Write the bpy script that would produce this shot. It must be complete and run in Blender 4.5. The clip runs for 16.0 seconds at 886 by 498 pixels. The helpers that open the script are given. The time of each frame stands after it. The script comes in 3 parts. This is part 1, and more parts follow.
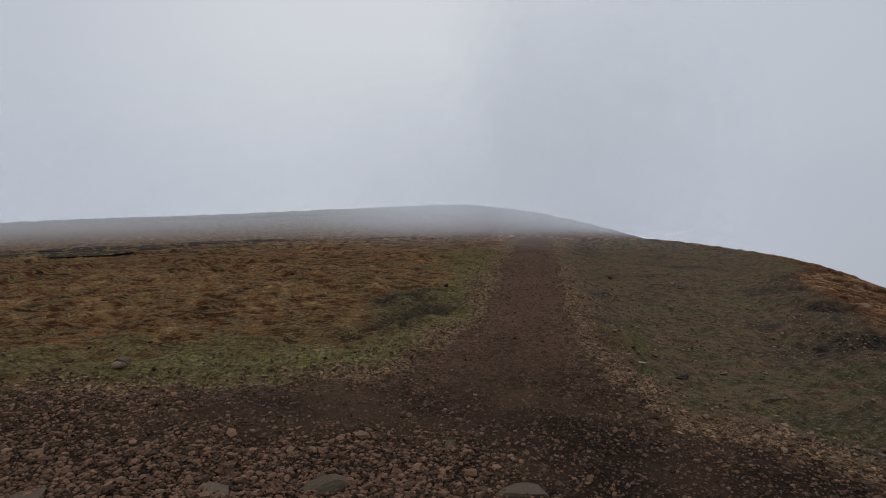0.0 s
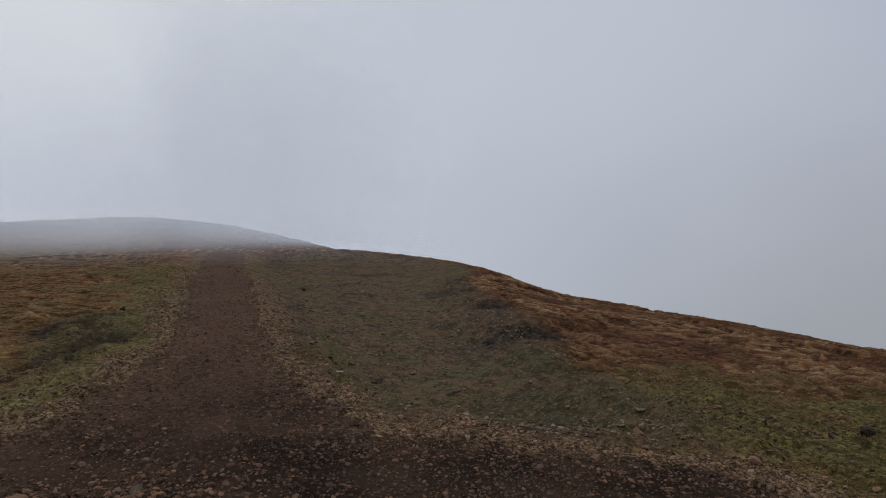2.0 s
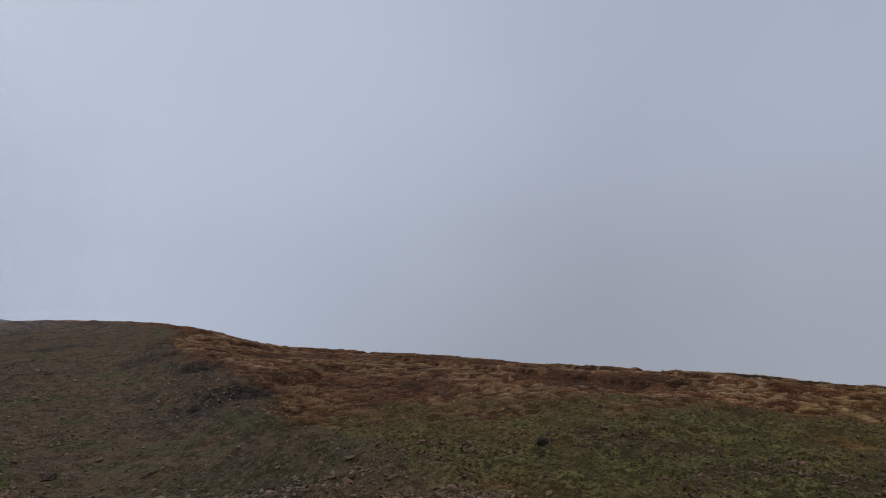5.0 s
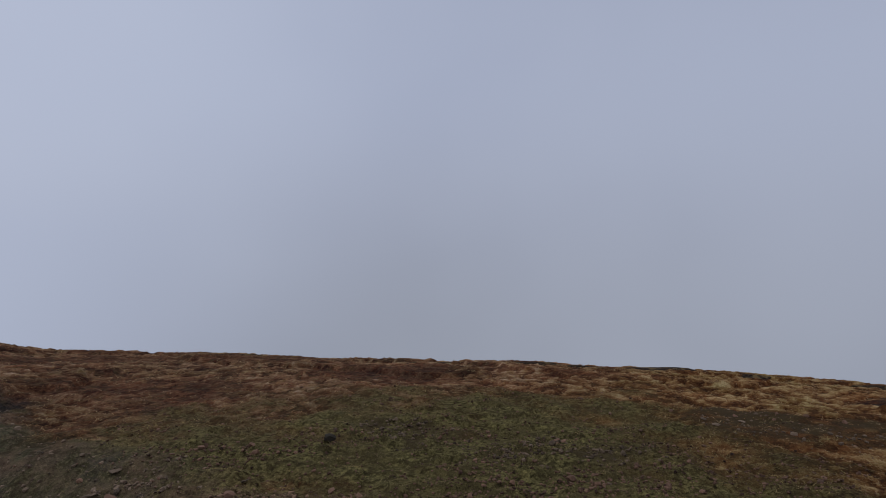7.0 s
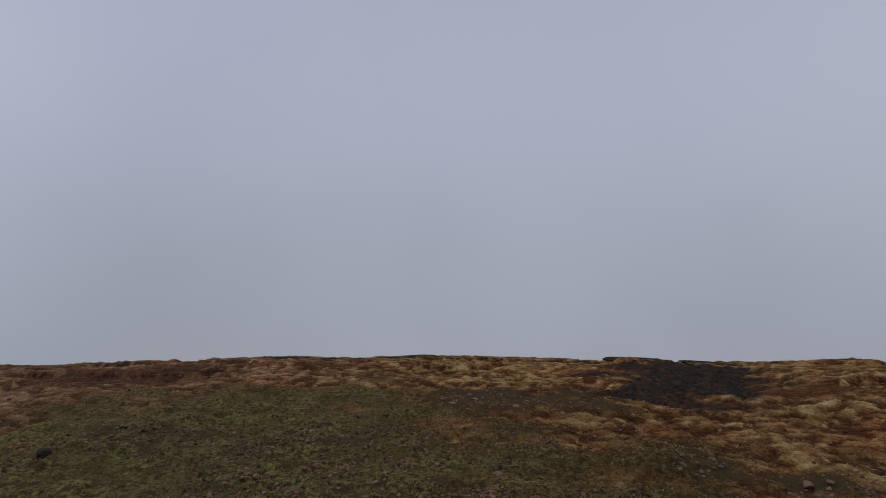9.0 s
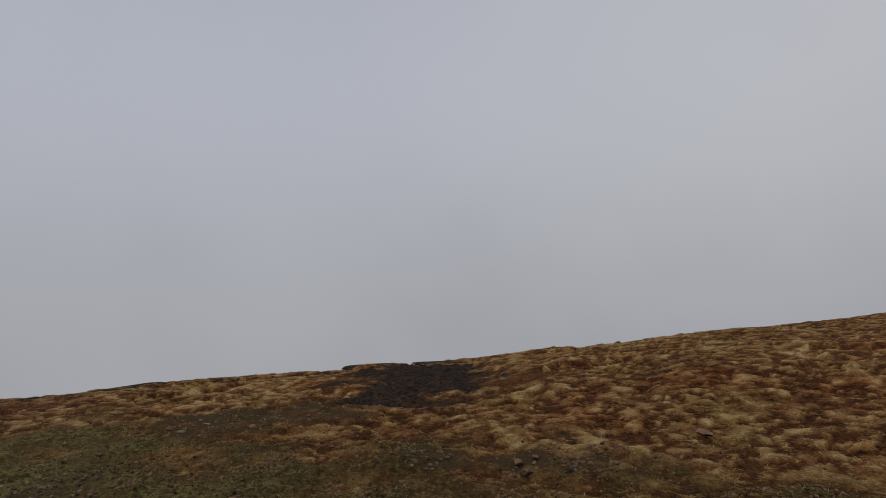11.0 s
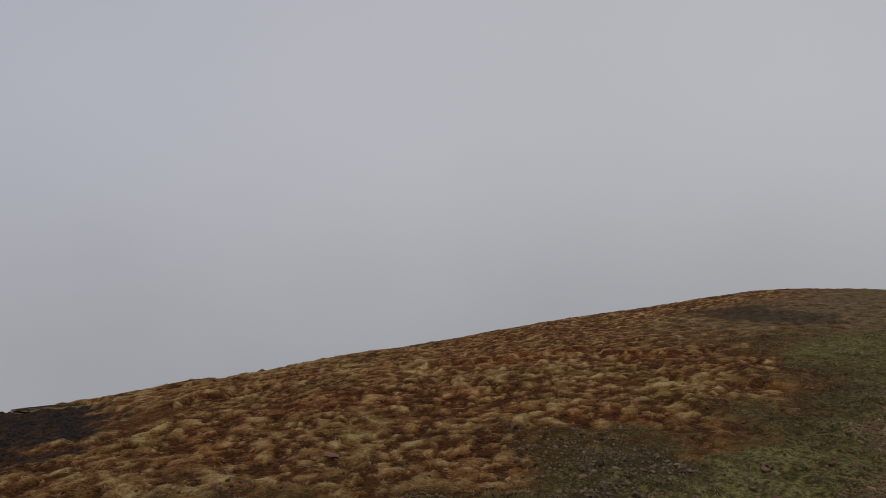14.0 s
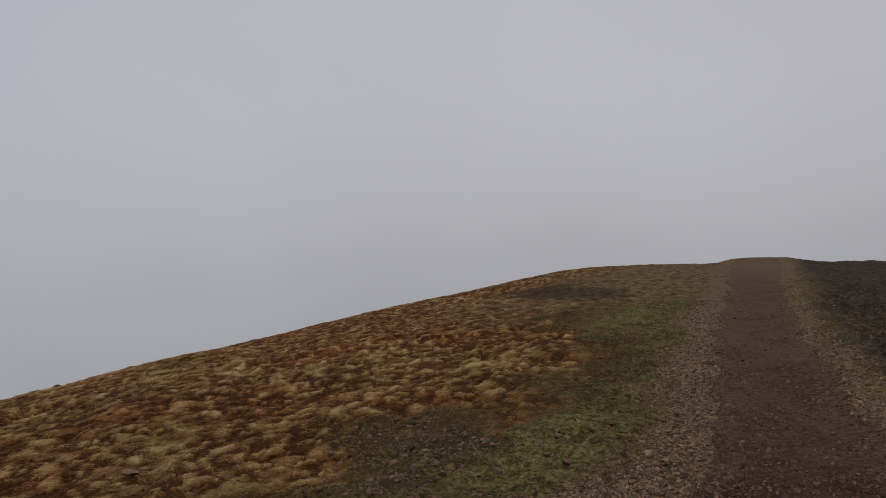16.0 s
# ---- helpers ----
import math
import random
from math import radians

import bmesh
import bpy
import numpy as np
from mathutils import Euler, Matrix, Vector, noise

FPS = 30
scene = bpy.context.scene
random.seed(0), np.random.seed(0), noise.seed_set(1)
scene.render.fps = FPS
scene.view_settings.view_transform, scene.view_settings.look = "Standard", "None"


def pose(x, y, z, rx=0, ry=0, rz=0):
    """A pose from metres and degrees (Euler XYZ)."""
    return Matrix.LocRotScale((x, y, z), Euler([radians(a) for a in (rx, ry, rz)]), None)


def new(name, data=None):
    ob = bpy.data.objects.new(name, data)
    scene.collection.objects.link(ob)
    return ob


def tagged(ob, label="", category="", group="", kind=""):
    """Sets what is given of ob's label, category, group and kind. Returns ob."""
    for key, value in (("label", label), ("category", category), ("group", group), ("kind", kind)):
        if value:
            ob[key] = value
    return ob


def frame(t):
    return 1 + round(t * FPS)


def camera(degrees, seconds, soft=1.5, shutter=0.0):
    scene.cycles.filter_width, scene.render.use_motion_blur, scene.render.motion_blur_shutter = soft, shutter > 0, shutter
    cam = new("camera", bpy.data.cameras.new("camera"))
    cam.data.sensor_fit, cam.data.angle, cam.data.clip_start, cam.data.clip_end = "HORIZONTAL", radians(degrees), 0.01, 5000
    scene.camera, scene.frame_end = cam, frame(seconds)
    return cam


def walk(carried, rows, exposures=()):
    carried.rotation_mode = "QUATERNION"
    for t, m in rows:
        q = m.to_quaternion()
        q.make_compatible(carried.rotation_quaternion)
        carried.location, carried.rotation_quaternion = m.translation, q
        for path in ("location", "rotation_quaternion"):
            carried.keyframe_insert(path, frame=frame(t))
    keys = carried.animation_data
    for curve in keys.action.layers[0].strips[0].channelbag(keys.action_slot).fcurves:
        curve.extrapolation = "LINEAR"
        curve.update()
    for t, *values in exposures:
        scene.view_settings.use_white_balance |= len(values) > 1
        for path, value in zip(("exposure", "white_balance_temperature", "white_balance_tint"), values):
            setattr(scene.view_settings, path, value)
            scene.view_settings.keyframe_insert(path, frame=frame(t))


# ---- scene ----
cam = camera(68.1, 16.0, soft=0.65)
EYE = 1.6
# seconds, x, y, z from the standing eye, pitch, roll, yaw
ROWS = [
    (0.0, 0.052, 0.189, -0.034, -6.26, -0.57, -0.00),
    (0.5, 0.061, 0.208, -0.023, -5.93, -0.21, -6.94),
    (1.0, 0.034, 0.207, -0.008, -5.31, 0.41, -13.54),
    (1.5, 0.026, 0.230, -0.015, -4.81, 0.00, -19.47),
    (2.0, 0.035, 0.242, -0.024, -4.85, -1.22, -26.61),
    (2.5, 0.083, 0.238, -0.016, -4.30, -0.41, -30.98),
    (3.0, 0.122, 0.231, -0.011, -3.43, -0.01, -36.14),
    (3.5, 0.143, 0.210, -0.009, -2.51, 0.80, -39.30),
    (4.0, 0.169, 0.196, -0.013, -1.56, 1.25, -43.66),
    (4.2, 0.168, 0.192, -0.006, -1.28, 1.56, -45.22),
    (6.3, 0.217, 0.087, 0.013, -1.21, 0.92, -59.81),
    (6.5, 0.224, 0.070, 0.017, -1.43, 1.21, -61.42),
    (7.0, 0.254, 0.081, 0.023, -1.58, 0.38, -67.70),
    (7.5, 0.280, 0.100, 0.020, -1.69, 0.87, -73.40),
    (8.0, 0.300, 0.118, 0.019, -1.54, 0.72, -78.16),
    (8.2, 0.288, 0.099, 0.009, -1.77, 0.16, -80.95),
    (10.3, 0.164, -0.068, -0.006, -1.11, 0.61, -100.27),
    (10.5, 0.177, -0.055, -0.004, -1.02, 0.65, -103.48),
    (11.0, 0.201, -0.054, -0.004, -0.89, 0.64, -111.09),
    (11.5, 0.238, -0.087, -0.010, -1.29, 0.79, -118.53),
    (12.0, 0.261, -0.081, -0.013, -1.35, -0.06, -123.29),
    (12.5, 0.234, -0.127, -0.017, -0.95, -0.80, -128.95),
    (13.0, 0.233, -0.168, -0.018, -0.03, -1.27, -133.03),
    (13.5, 0.215, -0.206, -0.009, 0.75, -1.15, -136.93),
    (14.0, 0.175, -0.213, 0.003, 1.39, -0.56, -140.75),
    (14.5, 0.145, -0.227, 0.005, 1.68, -0.04, -144.90),
    (15.0, 0.123, -0.246, 0.004, 1.69, 0.58, -149.03),
    (15.5, 0.091, -0.273, 0.006, 1.17, 0.74, -152.29),
    (16.0, 0.038, -0.288, 0.017, 0.38, 1.84, -155.67),
]
walk(cam, [(t, pose(x, y, EYE + z, 90 + p, r, w)) for t, x, y, z, p, r, w in ROWS],
     [(0, -0.05, 6350, 11), (3.5, -0.03, 6150, 11), (6.5, -0.16, 5830, 15), (8.2, -0.17, 5830, 16), (10.5, -0.06, 6500, 13), (13.0, -0.12, 6550, 14), (16, -0.08, 6550, 14)])

# ---- light: thick cloud all round, brighter where the sun stands behind it ----
SUN_AZ, SUN_EL = 4.0, 38.0          # degrees, turning left from straight ahead
world = bpy.data.worlds.new("overcast")
scene.world = world
world.use_nodes = True


class Nodes:
    """Short names for building a node tree."""

    def __init__(self, tree):
        self.tree = tree
        tree.nodes.clear()

    def add(self, kind, ins=None, **props):
        n = self.tree.nodes.new(kind)
        for k, v in props.items():
            setattr(n, k, v)
        for k, v in (ins or {}).items():
            if isinstance(v, bpy.types.NodeSocket):
                self.tree.links.new(v, n.inputs[k])
            else:
                n.inputs[k].default_value = v
        return n

    def mix(self, fac, a, b, blend="MIX"):
        n = self.add("ShaderNodeMix", data_type="RGBA", blend_type=blend)
        for i, v in ((0, fac), (6, a), (7, b)):
            if isinstance(v, bpy.types.NodeSocket):
                self.tree.links.new(v, n.inputs[i])
            else:
                n.inputs[i].default_value = v if i == 0 else (*v, 1.0)[:4]
        return n.outputs[2]

    def math(self, op, a, b=0.0, clamp=False):
        return self.add("ShaderNodeMath", {0: a, 1: b}, operation=op, use_clamp=clamp).outputs[0]

    def span(self, v, a, b, c=0.0, d=1.0, smooth=True):
        n = self.add("ShaderNodeMapRange", {0: v, 1: a, 2: b, 3: c, 4: d})
        n.interpolation_type = "SMOOTHSTEP" if smooth else "LINEAR"
        return n.outputs[0]

    def ramp(self, fac, stops):
        n = self.add("ShaderNodeValToRGB", {0: fac})
        e = n.color_ramp.elements
        while len(e) < len(stops):
            e.new(0.5)
        for el, (p, c) in zip(e, stops):
            el.position, el.color = p, (*c, 1.0)
        return n.outputs[0]

    def noise(self, vec, scale, detail=4.0, rough=0.55, warp=0.0):
        return self.add("ShaderNodeTexNoise", {"Vector": vec, "Scale": scale, "Detail": detail, "Roughness": rough, "Distortion": warp}).outputs["Fac"]


w = Nodes(world.node_tree)
way = w.add("ShaderNodeTexCoord").outputs["Generated"]
parts = w.add("ShaderNodeSeparateXYZ", {0: way})
sky = w.add("ShaderNodeTexSky", sky_type="NISHITA")
sky.sun_disc, sky.sun_elevation, sky.sun_rotation, sky.dust_density = False, radians(SUN_EL), radians(-SUN_AZ), 6.0
sunward = Vector((-math.sin(radians(SUN_AZ)) * math.cos(radians(10)), math.cos(radians(SUN_AZ)) * math.cos(radians(10)), math.sin(radians(10))))
lobe = w.add("ShaderNodeVectorMath", {0: way, 1: sunward}, operation="DOT_PRODUCT").outputs["Value"]
cloud = w.mix(w.span(lobe, 0.1, 0.85), (0.405, 0.435, 0.500), (0.515, 0.550, 0.612))
cloud = w.mix(w.span(lobe, 0.88, 1.0), cloud, (0.610, 0.645, 0.690))
cloud = w.mix(w.span(parts.outputs["Y"], -0.1, -1.0), cloud, (0.490, 0.505, 0.530))
cloud = w.mix(w.math("MULTIPLY", w.span(parts.outputs["Z"], 0.25, -0.22), w.span(lobe, 0.95, 0.3)), cloud, (0.345, 0.360, 0.380))
puffs = w.noise(way, 1.6, 3.0, 0.5)
cloud = w.mix(w.span(puffs, 0.25, 0.75, 0.0, 0.22), cloud, (0.66, 0.69, 0.72))
zenith = w.span(parts.outputs["Z"], 0.5, 1.0)
cloud = w.mix(zenith, cloud, (1.20, 1.22, 1.25))
haze = w.add("ShaderNodeBackground", {"Color": cloud, "Strength": 1.0})
blue = w.add("ShaderNodeBackground", {"Color": sky.outputs[0], "Strength": 0.06})
both = w.add("ShaderNodeMixShader", {0: 0.06, 1: haze.outputs[0], 2: blue.outputs[0]})
w.add("ShaderNodeOutputWorld", {0: both.outputs[0]})

sun = new("sun", bpy.data.lights.new("sun", "SUN"))
sun.data.energy, sun.data.angle, sun.data.color = 0.5, radians(40), (1.0, 0.96, 0.9)
sun.matrix_world = pose(0, 0, 30, 90 - SUN_EL, 0, 180 + SUN_AZ)

# ---- numbers: hashed value noise over the plan ----


def lattice(ix, iy, seed):
    h = (ix.astype(np.int64) * 374761393 + iy.astype(np.int64) * 668265263 + seed * 974634777) & 0x7FFFFFFF
    h = ((h ^ (h >> 13)) * 1274126177) & 0x7FFFFFFF
    h = ((h ^ (h >> 16)) * 668265263) & 0x7FFFFFFF
    return ((h ^ (h >> 15)) & 0xFFFF) / 65535.0


def vnoise(x, y, seed=0):
    ix, iy = np.floor(x), np.floor(y)
    u, v = x - ix, y - iy
    u, v = u * u * (3 - 2 * u), v * v * (3 - 2 * v)
    a = lattice(ix, iy, seed) * (1 - u) + lattice(ix + 1, iy, seed) * u
    b = lattice(ix, iy + 1, seed) * (1 - u) + lattice(ix + 1, iy + 1, seed) * u
    return a * (1 - v) + b * v


def fbm(x, y, seed=0, octaves=4):
    total, amp, norm = 0.0, 1.0, 0.0
    for k in range(octaves):
        total = total + amp * vnoise(x * 2 ** k + 17.3 * k, y * 2 ** k - 9.1 * k, seed + k)
        norm += amp
        amp *= 0.5
    return total / norm


def smooth(v, a, b):
    u = np.clip((v - a) / (b - a), 0, 1)
    return u * u * (3 - 2 * u)


# ---- the hilltop: how far below level its brow lies, turning with the compass ----
BROW_AZ = [-250, -220, -200, -190, -173, -168.6, -166, -164, -159, -150, -140, -132, -122, -112, -109.5, -106, -104, -99, -95, -87, -81, -75, -69, -66, -59, -50, -46, -42, -37, -35.5, -32, -28, -23, -19, -8, 14, 34, 60, 110]
BROW_EL = [-5.0, -3.0, -2.0, -1.5, -1.4, -1.46, -1.66, -2.05, -3.05, -4.57, -6.51, -7.66, -9.2, -10.61, -10.76, -10.62, -10.78, -11.13, -11.17, -11.26, -11.28, -11.01, -10.88, -10.94, -10.65, -9.85, -9.45, -9.15, -8.56, -8.31, -7.12, -6.0, -5.5, -5.0, -5.3, -5.6, -5.7, -5.7, -5.0]
FAR_AZ = [-60, -32, -26, -19, -12, -6, -2, 4, 18, 34, 60, 110]
FAR_EL = [-14, -9.5, -7.4, -5.4, -3.6, -2.6, -2.25, -2.6, -3.25, -3.6, -4, -6]
FAR_R = 95.0


def smoothed(az, xs, ys, width=2.0):
    return sum(k * np.interp(az + d * width, xs, ys) for d, k in ((-1, 0.25), (0, 0.5), (1, 0.25)))


def compass(x, y):
    az = np.degrees(np.arctan2(-x, y))
    return np.where(az > 110, az - 360, az)


def base_height(x, y):
    r, az = np.hypot(x, y), compass(x, y)
    e = np.tan(np.radians(smoothed(az, BROW_AZ, BROW_EL)))
    brow = 2 * EYE / (0.06 - e)
    near = r * e - EYE * (1 - r / brow) ** 2
    past = np.maximum(r - brow * 1.8, 0)
    near = np.where(r > brow * 1.8, brow * 1.8 * e - EYE * 0.64 + past * np.maximum(e - 1.6 * EYE / brow, -0.55), near)
    crest = smoothed(az, FAR_AZ, FAR_EL, 3.0)
    foot = np.degrees(np.arctan(e)) - 0.35
    rise = np.clip(np.log(FAR_R / np.maximum(r, 1.0)) / math.log(FAR_R / 23.0), 0, 2)
    el = crest + np.minimum(foot - crest, -0.3) * rise - 7.0 * np.maximum(r / FAR_R - 1, 0)
    far = r * np.tan(np.radians(np.maximum(el, -35)))
    far = np.where(r > FAR_R * 4, -r * 0.55, far)
    k = 0.12
    z = np.maximum(near, far) + k * np.log1p(np.exp(-np.abs(near - far) / k)) - 0.0
    z = np.where(r < 35, near + (z - near) * smooth(r, 22, 35), z)
    return z + EYE + 0.24 * np.exp(-((x + 1.0) / 1.9) ** 4 - ((y + 37) / 5) ** 2)


# ---- the plan: where gravel, turf, moor and bare peat lie ----
PATH_AHEAD = [(0.4, 2.0, 1.3), (0.45, 4.2, 0.85), (0.52, 4.7, 0.68), (0.62, 5.2, 0.52), (0.8, 6.1, 0.41), (1.17, 8.4, 0.38), (1.9, 13.4, 0.40), (2.9, 20, 0.45), (4.6, 32, 0.5)]
PATH_BACK = [(0.1, -1.5, 1.1), (-0.15, -3.2, 0.68), (-0.26, -4.2, 0.53), (-0.26, -6.2, 0.49), (-0.23, -7.4, 0.49), (-0.15, -9.2, 0.46), (-0.16, -11.2, 0.46), (-0.24, -14.5, 0.48), (-0.28, -18, 0.55), (-0.45, -27, 0.85), (-0.9, -44, 0.9)]
SUMMIT = [(-9, 1.0), (-9, 4.6), (-2.7, 4.1), (-1.3, 4.3), (-0.3, 4.6), (0.5, 4.8), (1.2, 4.3), (1.4, 3.7), (2.2, 3.2), (2.95, 2.6), (3.0, 1.9), (2.6, 1.2), (1.9, 0), (1.2, -2), (0.4, -4), (-0.8, -4), (-1.5, -2), (-4, -0.5)]
TURF = [
    [(-9, 4), (-9, 5.2), (-3.3, 5.15), (-2.3, 5.35), (-1.3, 5.5), (-0.5, 5.65), (-0.45, 6.4), (-0.1, 8.4), (0.75, 13.4), (1.4, 13.0), (1.2, 4), (-1, 3.9)],
    [(3.3, 4.1), (3.9, 4.0), (4.8, 3.75), (5.6, 3.6), (6.5, 2.9), (7.0, 1.8), (6.9, 0.9), (6.4, 0.1), (5.5, -0.4), (4.8, -0.7), (4.4, -1.2), (4.1, -1.7), (3.6, -2.2), (2.9, -3.0), (0, -3), (0, 2), (2.6, 2.6)],
    [(0, -3), (2.9, -3.3), (2.55, -4.0), (2.65, -4.9), (1.9, -5.4), (1.62, -6.2), (1.55, -7.5), (1.75, -8.9), (2.5, -9.8), (2.8, -11.4), (2.2, -12.1), (1.1, -13.4), (0, -13)],
    [(0, -3), (-2.4, -3), (-1.9, -8), (-1.6, -12), (-1.6, -18), (0, -18)],
]
BASIN = [(1.2, 4.4), (2.2, 3.4), (3.3, 2.9), (3.5, 3.4), (3.55, 4.2), (3.75, 5.0), (4.2, 6.1), (4.5, 7.1), (4.9, 8.5), (5.8, 10.8), (7.3, 12.9), (8, 18), (3, 18), (1.9, 12)]
DITCH = [(-1.15, -7.5), (-1.1, -12), (-1.6, -20), (-2.3, -36), (-9, -38), (-8, -20), (-2.8, -8)]
FAR_HAG = [(-13, 14.5, 0.5), (-10, 15.2, 0.8), (-7.4, 16.6, 0.3), (-6.2, 17.2, 0.8), (-4.2, 17.8, 0.7), (-2.6, 18.0, 0.15)]
FAR_STREAK = [(-58, 66, 2), (-38, 78, 4), (-20, 78, 5), (-10, 80, 2), (-4, 77, 5), (6, 76, 4), (10, 78, 1)]
PEAT = [
    [(7.0, -1.6), (8.2, -1.75), (10.6, -2.2), (11.9, -4.0), (10.9, -5.0), (8.4, -3.9), (7.6, -3.1), (6.5, -2.55), (6.3, -2.0)],
    [(6.1, -17.2), (5.3, -18.3), (3.2, -17.0), (2.1, -14.9), (2.8, -13.9), (4.2, -14.3)],
]
WET = [(-0.55, 5.9), (-0.55, 7.7), (0.15, 8.0), (0.15, 7.0), (-0.05, 6.2)]
DAMP = [(1.95, -9.3), (1.4, -9.4), (1.0, -7.3), (0.98, -5.9), (1.38, -5.85), (1.65, -6.4), (1.6, -7.6)]
MOSS = [(1.85, 5.0, 0.15), (2.5, 4.35, 0.35), (3.05, 3.75, 0.35), (3.4, 3.3, 0.2)]
LUSH = [(1.55, 4.9, 0.05), (1.75, 5.9, 0.12), (1.9, 6.8, 0.0)]
PALE = [(-2.7, 4.75, 0.02), (-1.2, 4.95, 0.12), (-0.5, 5.15, 0.14), (0.0, 5.75, 0.12), (0.28, 6.5, 0.04)]
BRIGHT = [(1.5, -4.2, 0.2), (1.35, -5.3, 0.25), (1.6, -6.0, -0.1), (1.9, -8.8, -0.2), (1.95, -10.0, 0.35), (1.6, -11.2, 0.3)]
HAG = [(5.7, 10.6, -0.3), (4.75, 8.4, -0.08), (4.4, 7.2, -0.14), (3.98, 6.0, 0.22), (3.6, 5.1, -0.14), (3.5, 4.3, -0.3)]
STONY = [
    [(7.2, 0.2), (7.2, -1.6), (6.4, -1.7), (6.1, -0.7), (6.2, 0.2)],
    [(5.0, 2.8), (5.1, 2.4), (4.6, 2.2), (4.6, 2.5)],
    [(4.75, 1.85), (4.95, 0.7), (4.5, 0.7), (4.4, 1.7)],
    [(2.8, -4.6), (2.5, -5.3), (1.9, -5.4), (1.7, -5.0), (1.75, -4.1), (2.0, -3.85), (2.4, -4.1)],
    [(3.9, -1.9), (4.4, -1.5), (4.1, -2.5), (3.6, -2.6)],
]


def edge(x, y, poly):
    """Metres to a polygon's outline, negative inside."""
    d, inside = np.full(x.shape, 1e9), np.zeros(x.shape, bool)
    for (ax, ay), (bx, by) in zip(poly, poly[1:] + poly[:1]):
        u = np.clip(((x - ax) * (bx - ax) + (y - ay) * (by - ay)) / ((bx - ax) ** 2 + (by - ay) ** 2), 0, 1)
        d = np.minimum(d, np.hypot(x - ax - u * (bx - ax), y - ay - u * (by - ay)))
        if ay != by:
            inside ^= ((ay > y) != (by > y)) & (x < (bx - ax) * (y - ay) / (by - ay) + ax)
    return np.where(inside, -d, d)


def strip(x, y, line):
    """Metres to the side of a strip of varying half width, negative inside."""
    d = np.full(x.shape, 1e9)
    for (ax, ay, aw), (bx, by, bw) in zip(line, line[1:]):
        u = np.clip(((x - ax) * (bx - ax) + (y - ay) * (by - ay)) / ((bx - ax) ** 2 + (by - ay) ** 2), 0, 1)
        d = np.minimum(d, np.hypot(x - ax - u * (bx - ax), y - ay - u * (by - ay)) - aw - u * (bw - aw))
    return d


def zones(x, y):
    wx = x + 0.5 * (fbm(x * 1.3, y * 1.3, 11) - 0.5)
    wy = y + 0.5 * (fbm(x * 1.3, y * 1.3, 23) - 0.5)
    px = x + 0.26 * (fbm(x * 3, y * 3, 5) - 0.5) + 0.24 * (fbm(x * 0.9, y * 0.9, 8) - 0.5) * smooth(y, -3, -5)
    py = y + 0.26 * (fbm(x * 3, y * 3, 6) - 0.5)
    path = np.minimum(np.minimum(strip(px, py, PATH_AHEAD), strip(px, py, PATH_BACK)), edge(px, py, SUMMIT))
    turf = np.minimum.reduce([edge(wx, wy, p) for p in TURF])
    basin = np.minimum(edge(wx, wy, BASIN), edge(wx, wy, DITCH))
    peat = np.minimum(np.minimum.reduce([edge(wx, wy, p) for p in PEAT]), np.minimum(strip(wx, wy, HAG), np.minimum(strip(wx, wy, FAR_HAG), strip(wx, wy, FAR_STREAK))))
    stony = np.minimum.reduce([edge(wx, wy, p) for p in STONY])
    side = np.where(x > 0.3, 0.30, 0.16) + np.where(y < -2, np.where(x > 0, 0.20, 0.16), 0.0)
    z = {}
    z["path_edge"] = path
    z["path"] = smooth(path, 0.03, -0.05)
    z["verge"] = smooth(path + 0.6 * (fbm(x * 2.5, y * 2.5, 75, 4) - 0.5), side + 0.22, side - 0.2) * (1 - z["path"])
    z["stony"] = smooth(stony + 1.1 * (fbm(x * 2.4, y * 2.4, 69, 4) - 0.5), 0.3, -0.3)
    z["peat"] = smooth(peat + 1.5 * (fbm(x * 1.3, y * 1.3, 74, 3) - 0.5) + 0.6 * (fbm(x * 5, y * 5, 73, 4) - 0.5), 0.26, -0.26) * (1 - z["path"])
    z["peat"] = z["peat"] * (1 - 0.4 * smooth(y, -12, -14))
    # weak peat tone inside the hollow's rim paints the slope's shade
    z["peat"] = np.maximum(z["peat"], 0.28 * smooth(strip(wx + 0.2, wy, HAG), 0.75, 0.0) * (1 - z["path"]) * smooth(edge(x, y, BASIN), 0.1, -0.1))
    z["peat"] = np.maximum(z["peat"], 0.8 * smooth(edge(wx, wy, DITCH), 0.3, -0.4) * (1 - z["path"]))
    z["peat"] = np.maximum(z["peat"], 0.9 * smooth(edge(wx, wy, WET) + 0.8 * (fbm(x * 3, y * 3, 76, 4) - 0.5), 0.3, -0.3) * (1 - z["path"]))
    z["peat"] = np.maximum(z["peat"], 0.4 * smooth(edge(wx, wy, DAMP) + 0.8 * (fbm(x * 3, y * 3, 76, 4) - 0.5), 0.3, -0.3) * (1 - z["path"]) * (1 - z["verge"]))
    moss = smooth(strip(wx, wy, MOSS) + 0.5 * (fbm(x * 4, y * 4, 78, 4) - 0.5), 0.35, -0.2)
    z["moss"] = np.maximum(0.4 * moss, smooth(strip(wx, wy, LUSH) + 0.4 * (fbm(x * 4, y * 4, 70, 4) - 0.5), 0.2, -0.12))
    z["moss"] = np.maximum(z["moss"], 0.62 * smooth(strip(wx, wy, BRIGHT) + 0.9 * (fbm(x * 3, y * 3, 72, 4) - 0.5), 0.35, -0.25))
    z["moss"] = np.maximum(z["moss"], 0.95 * smooth(strip(wx, wy, PALE) + 0.4 * (fbm(x * 4, y * 4, 68, 4) - 0.5), 0.2, -0.12))
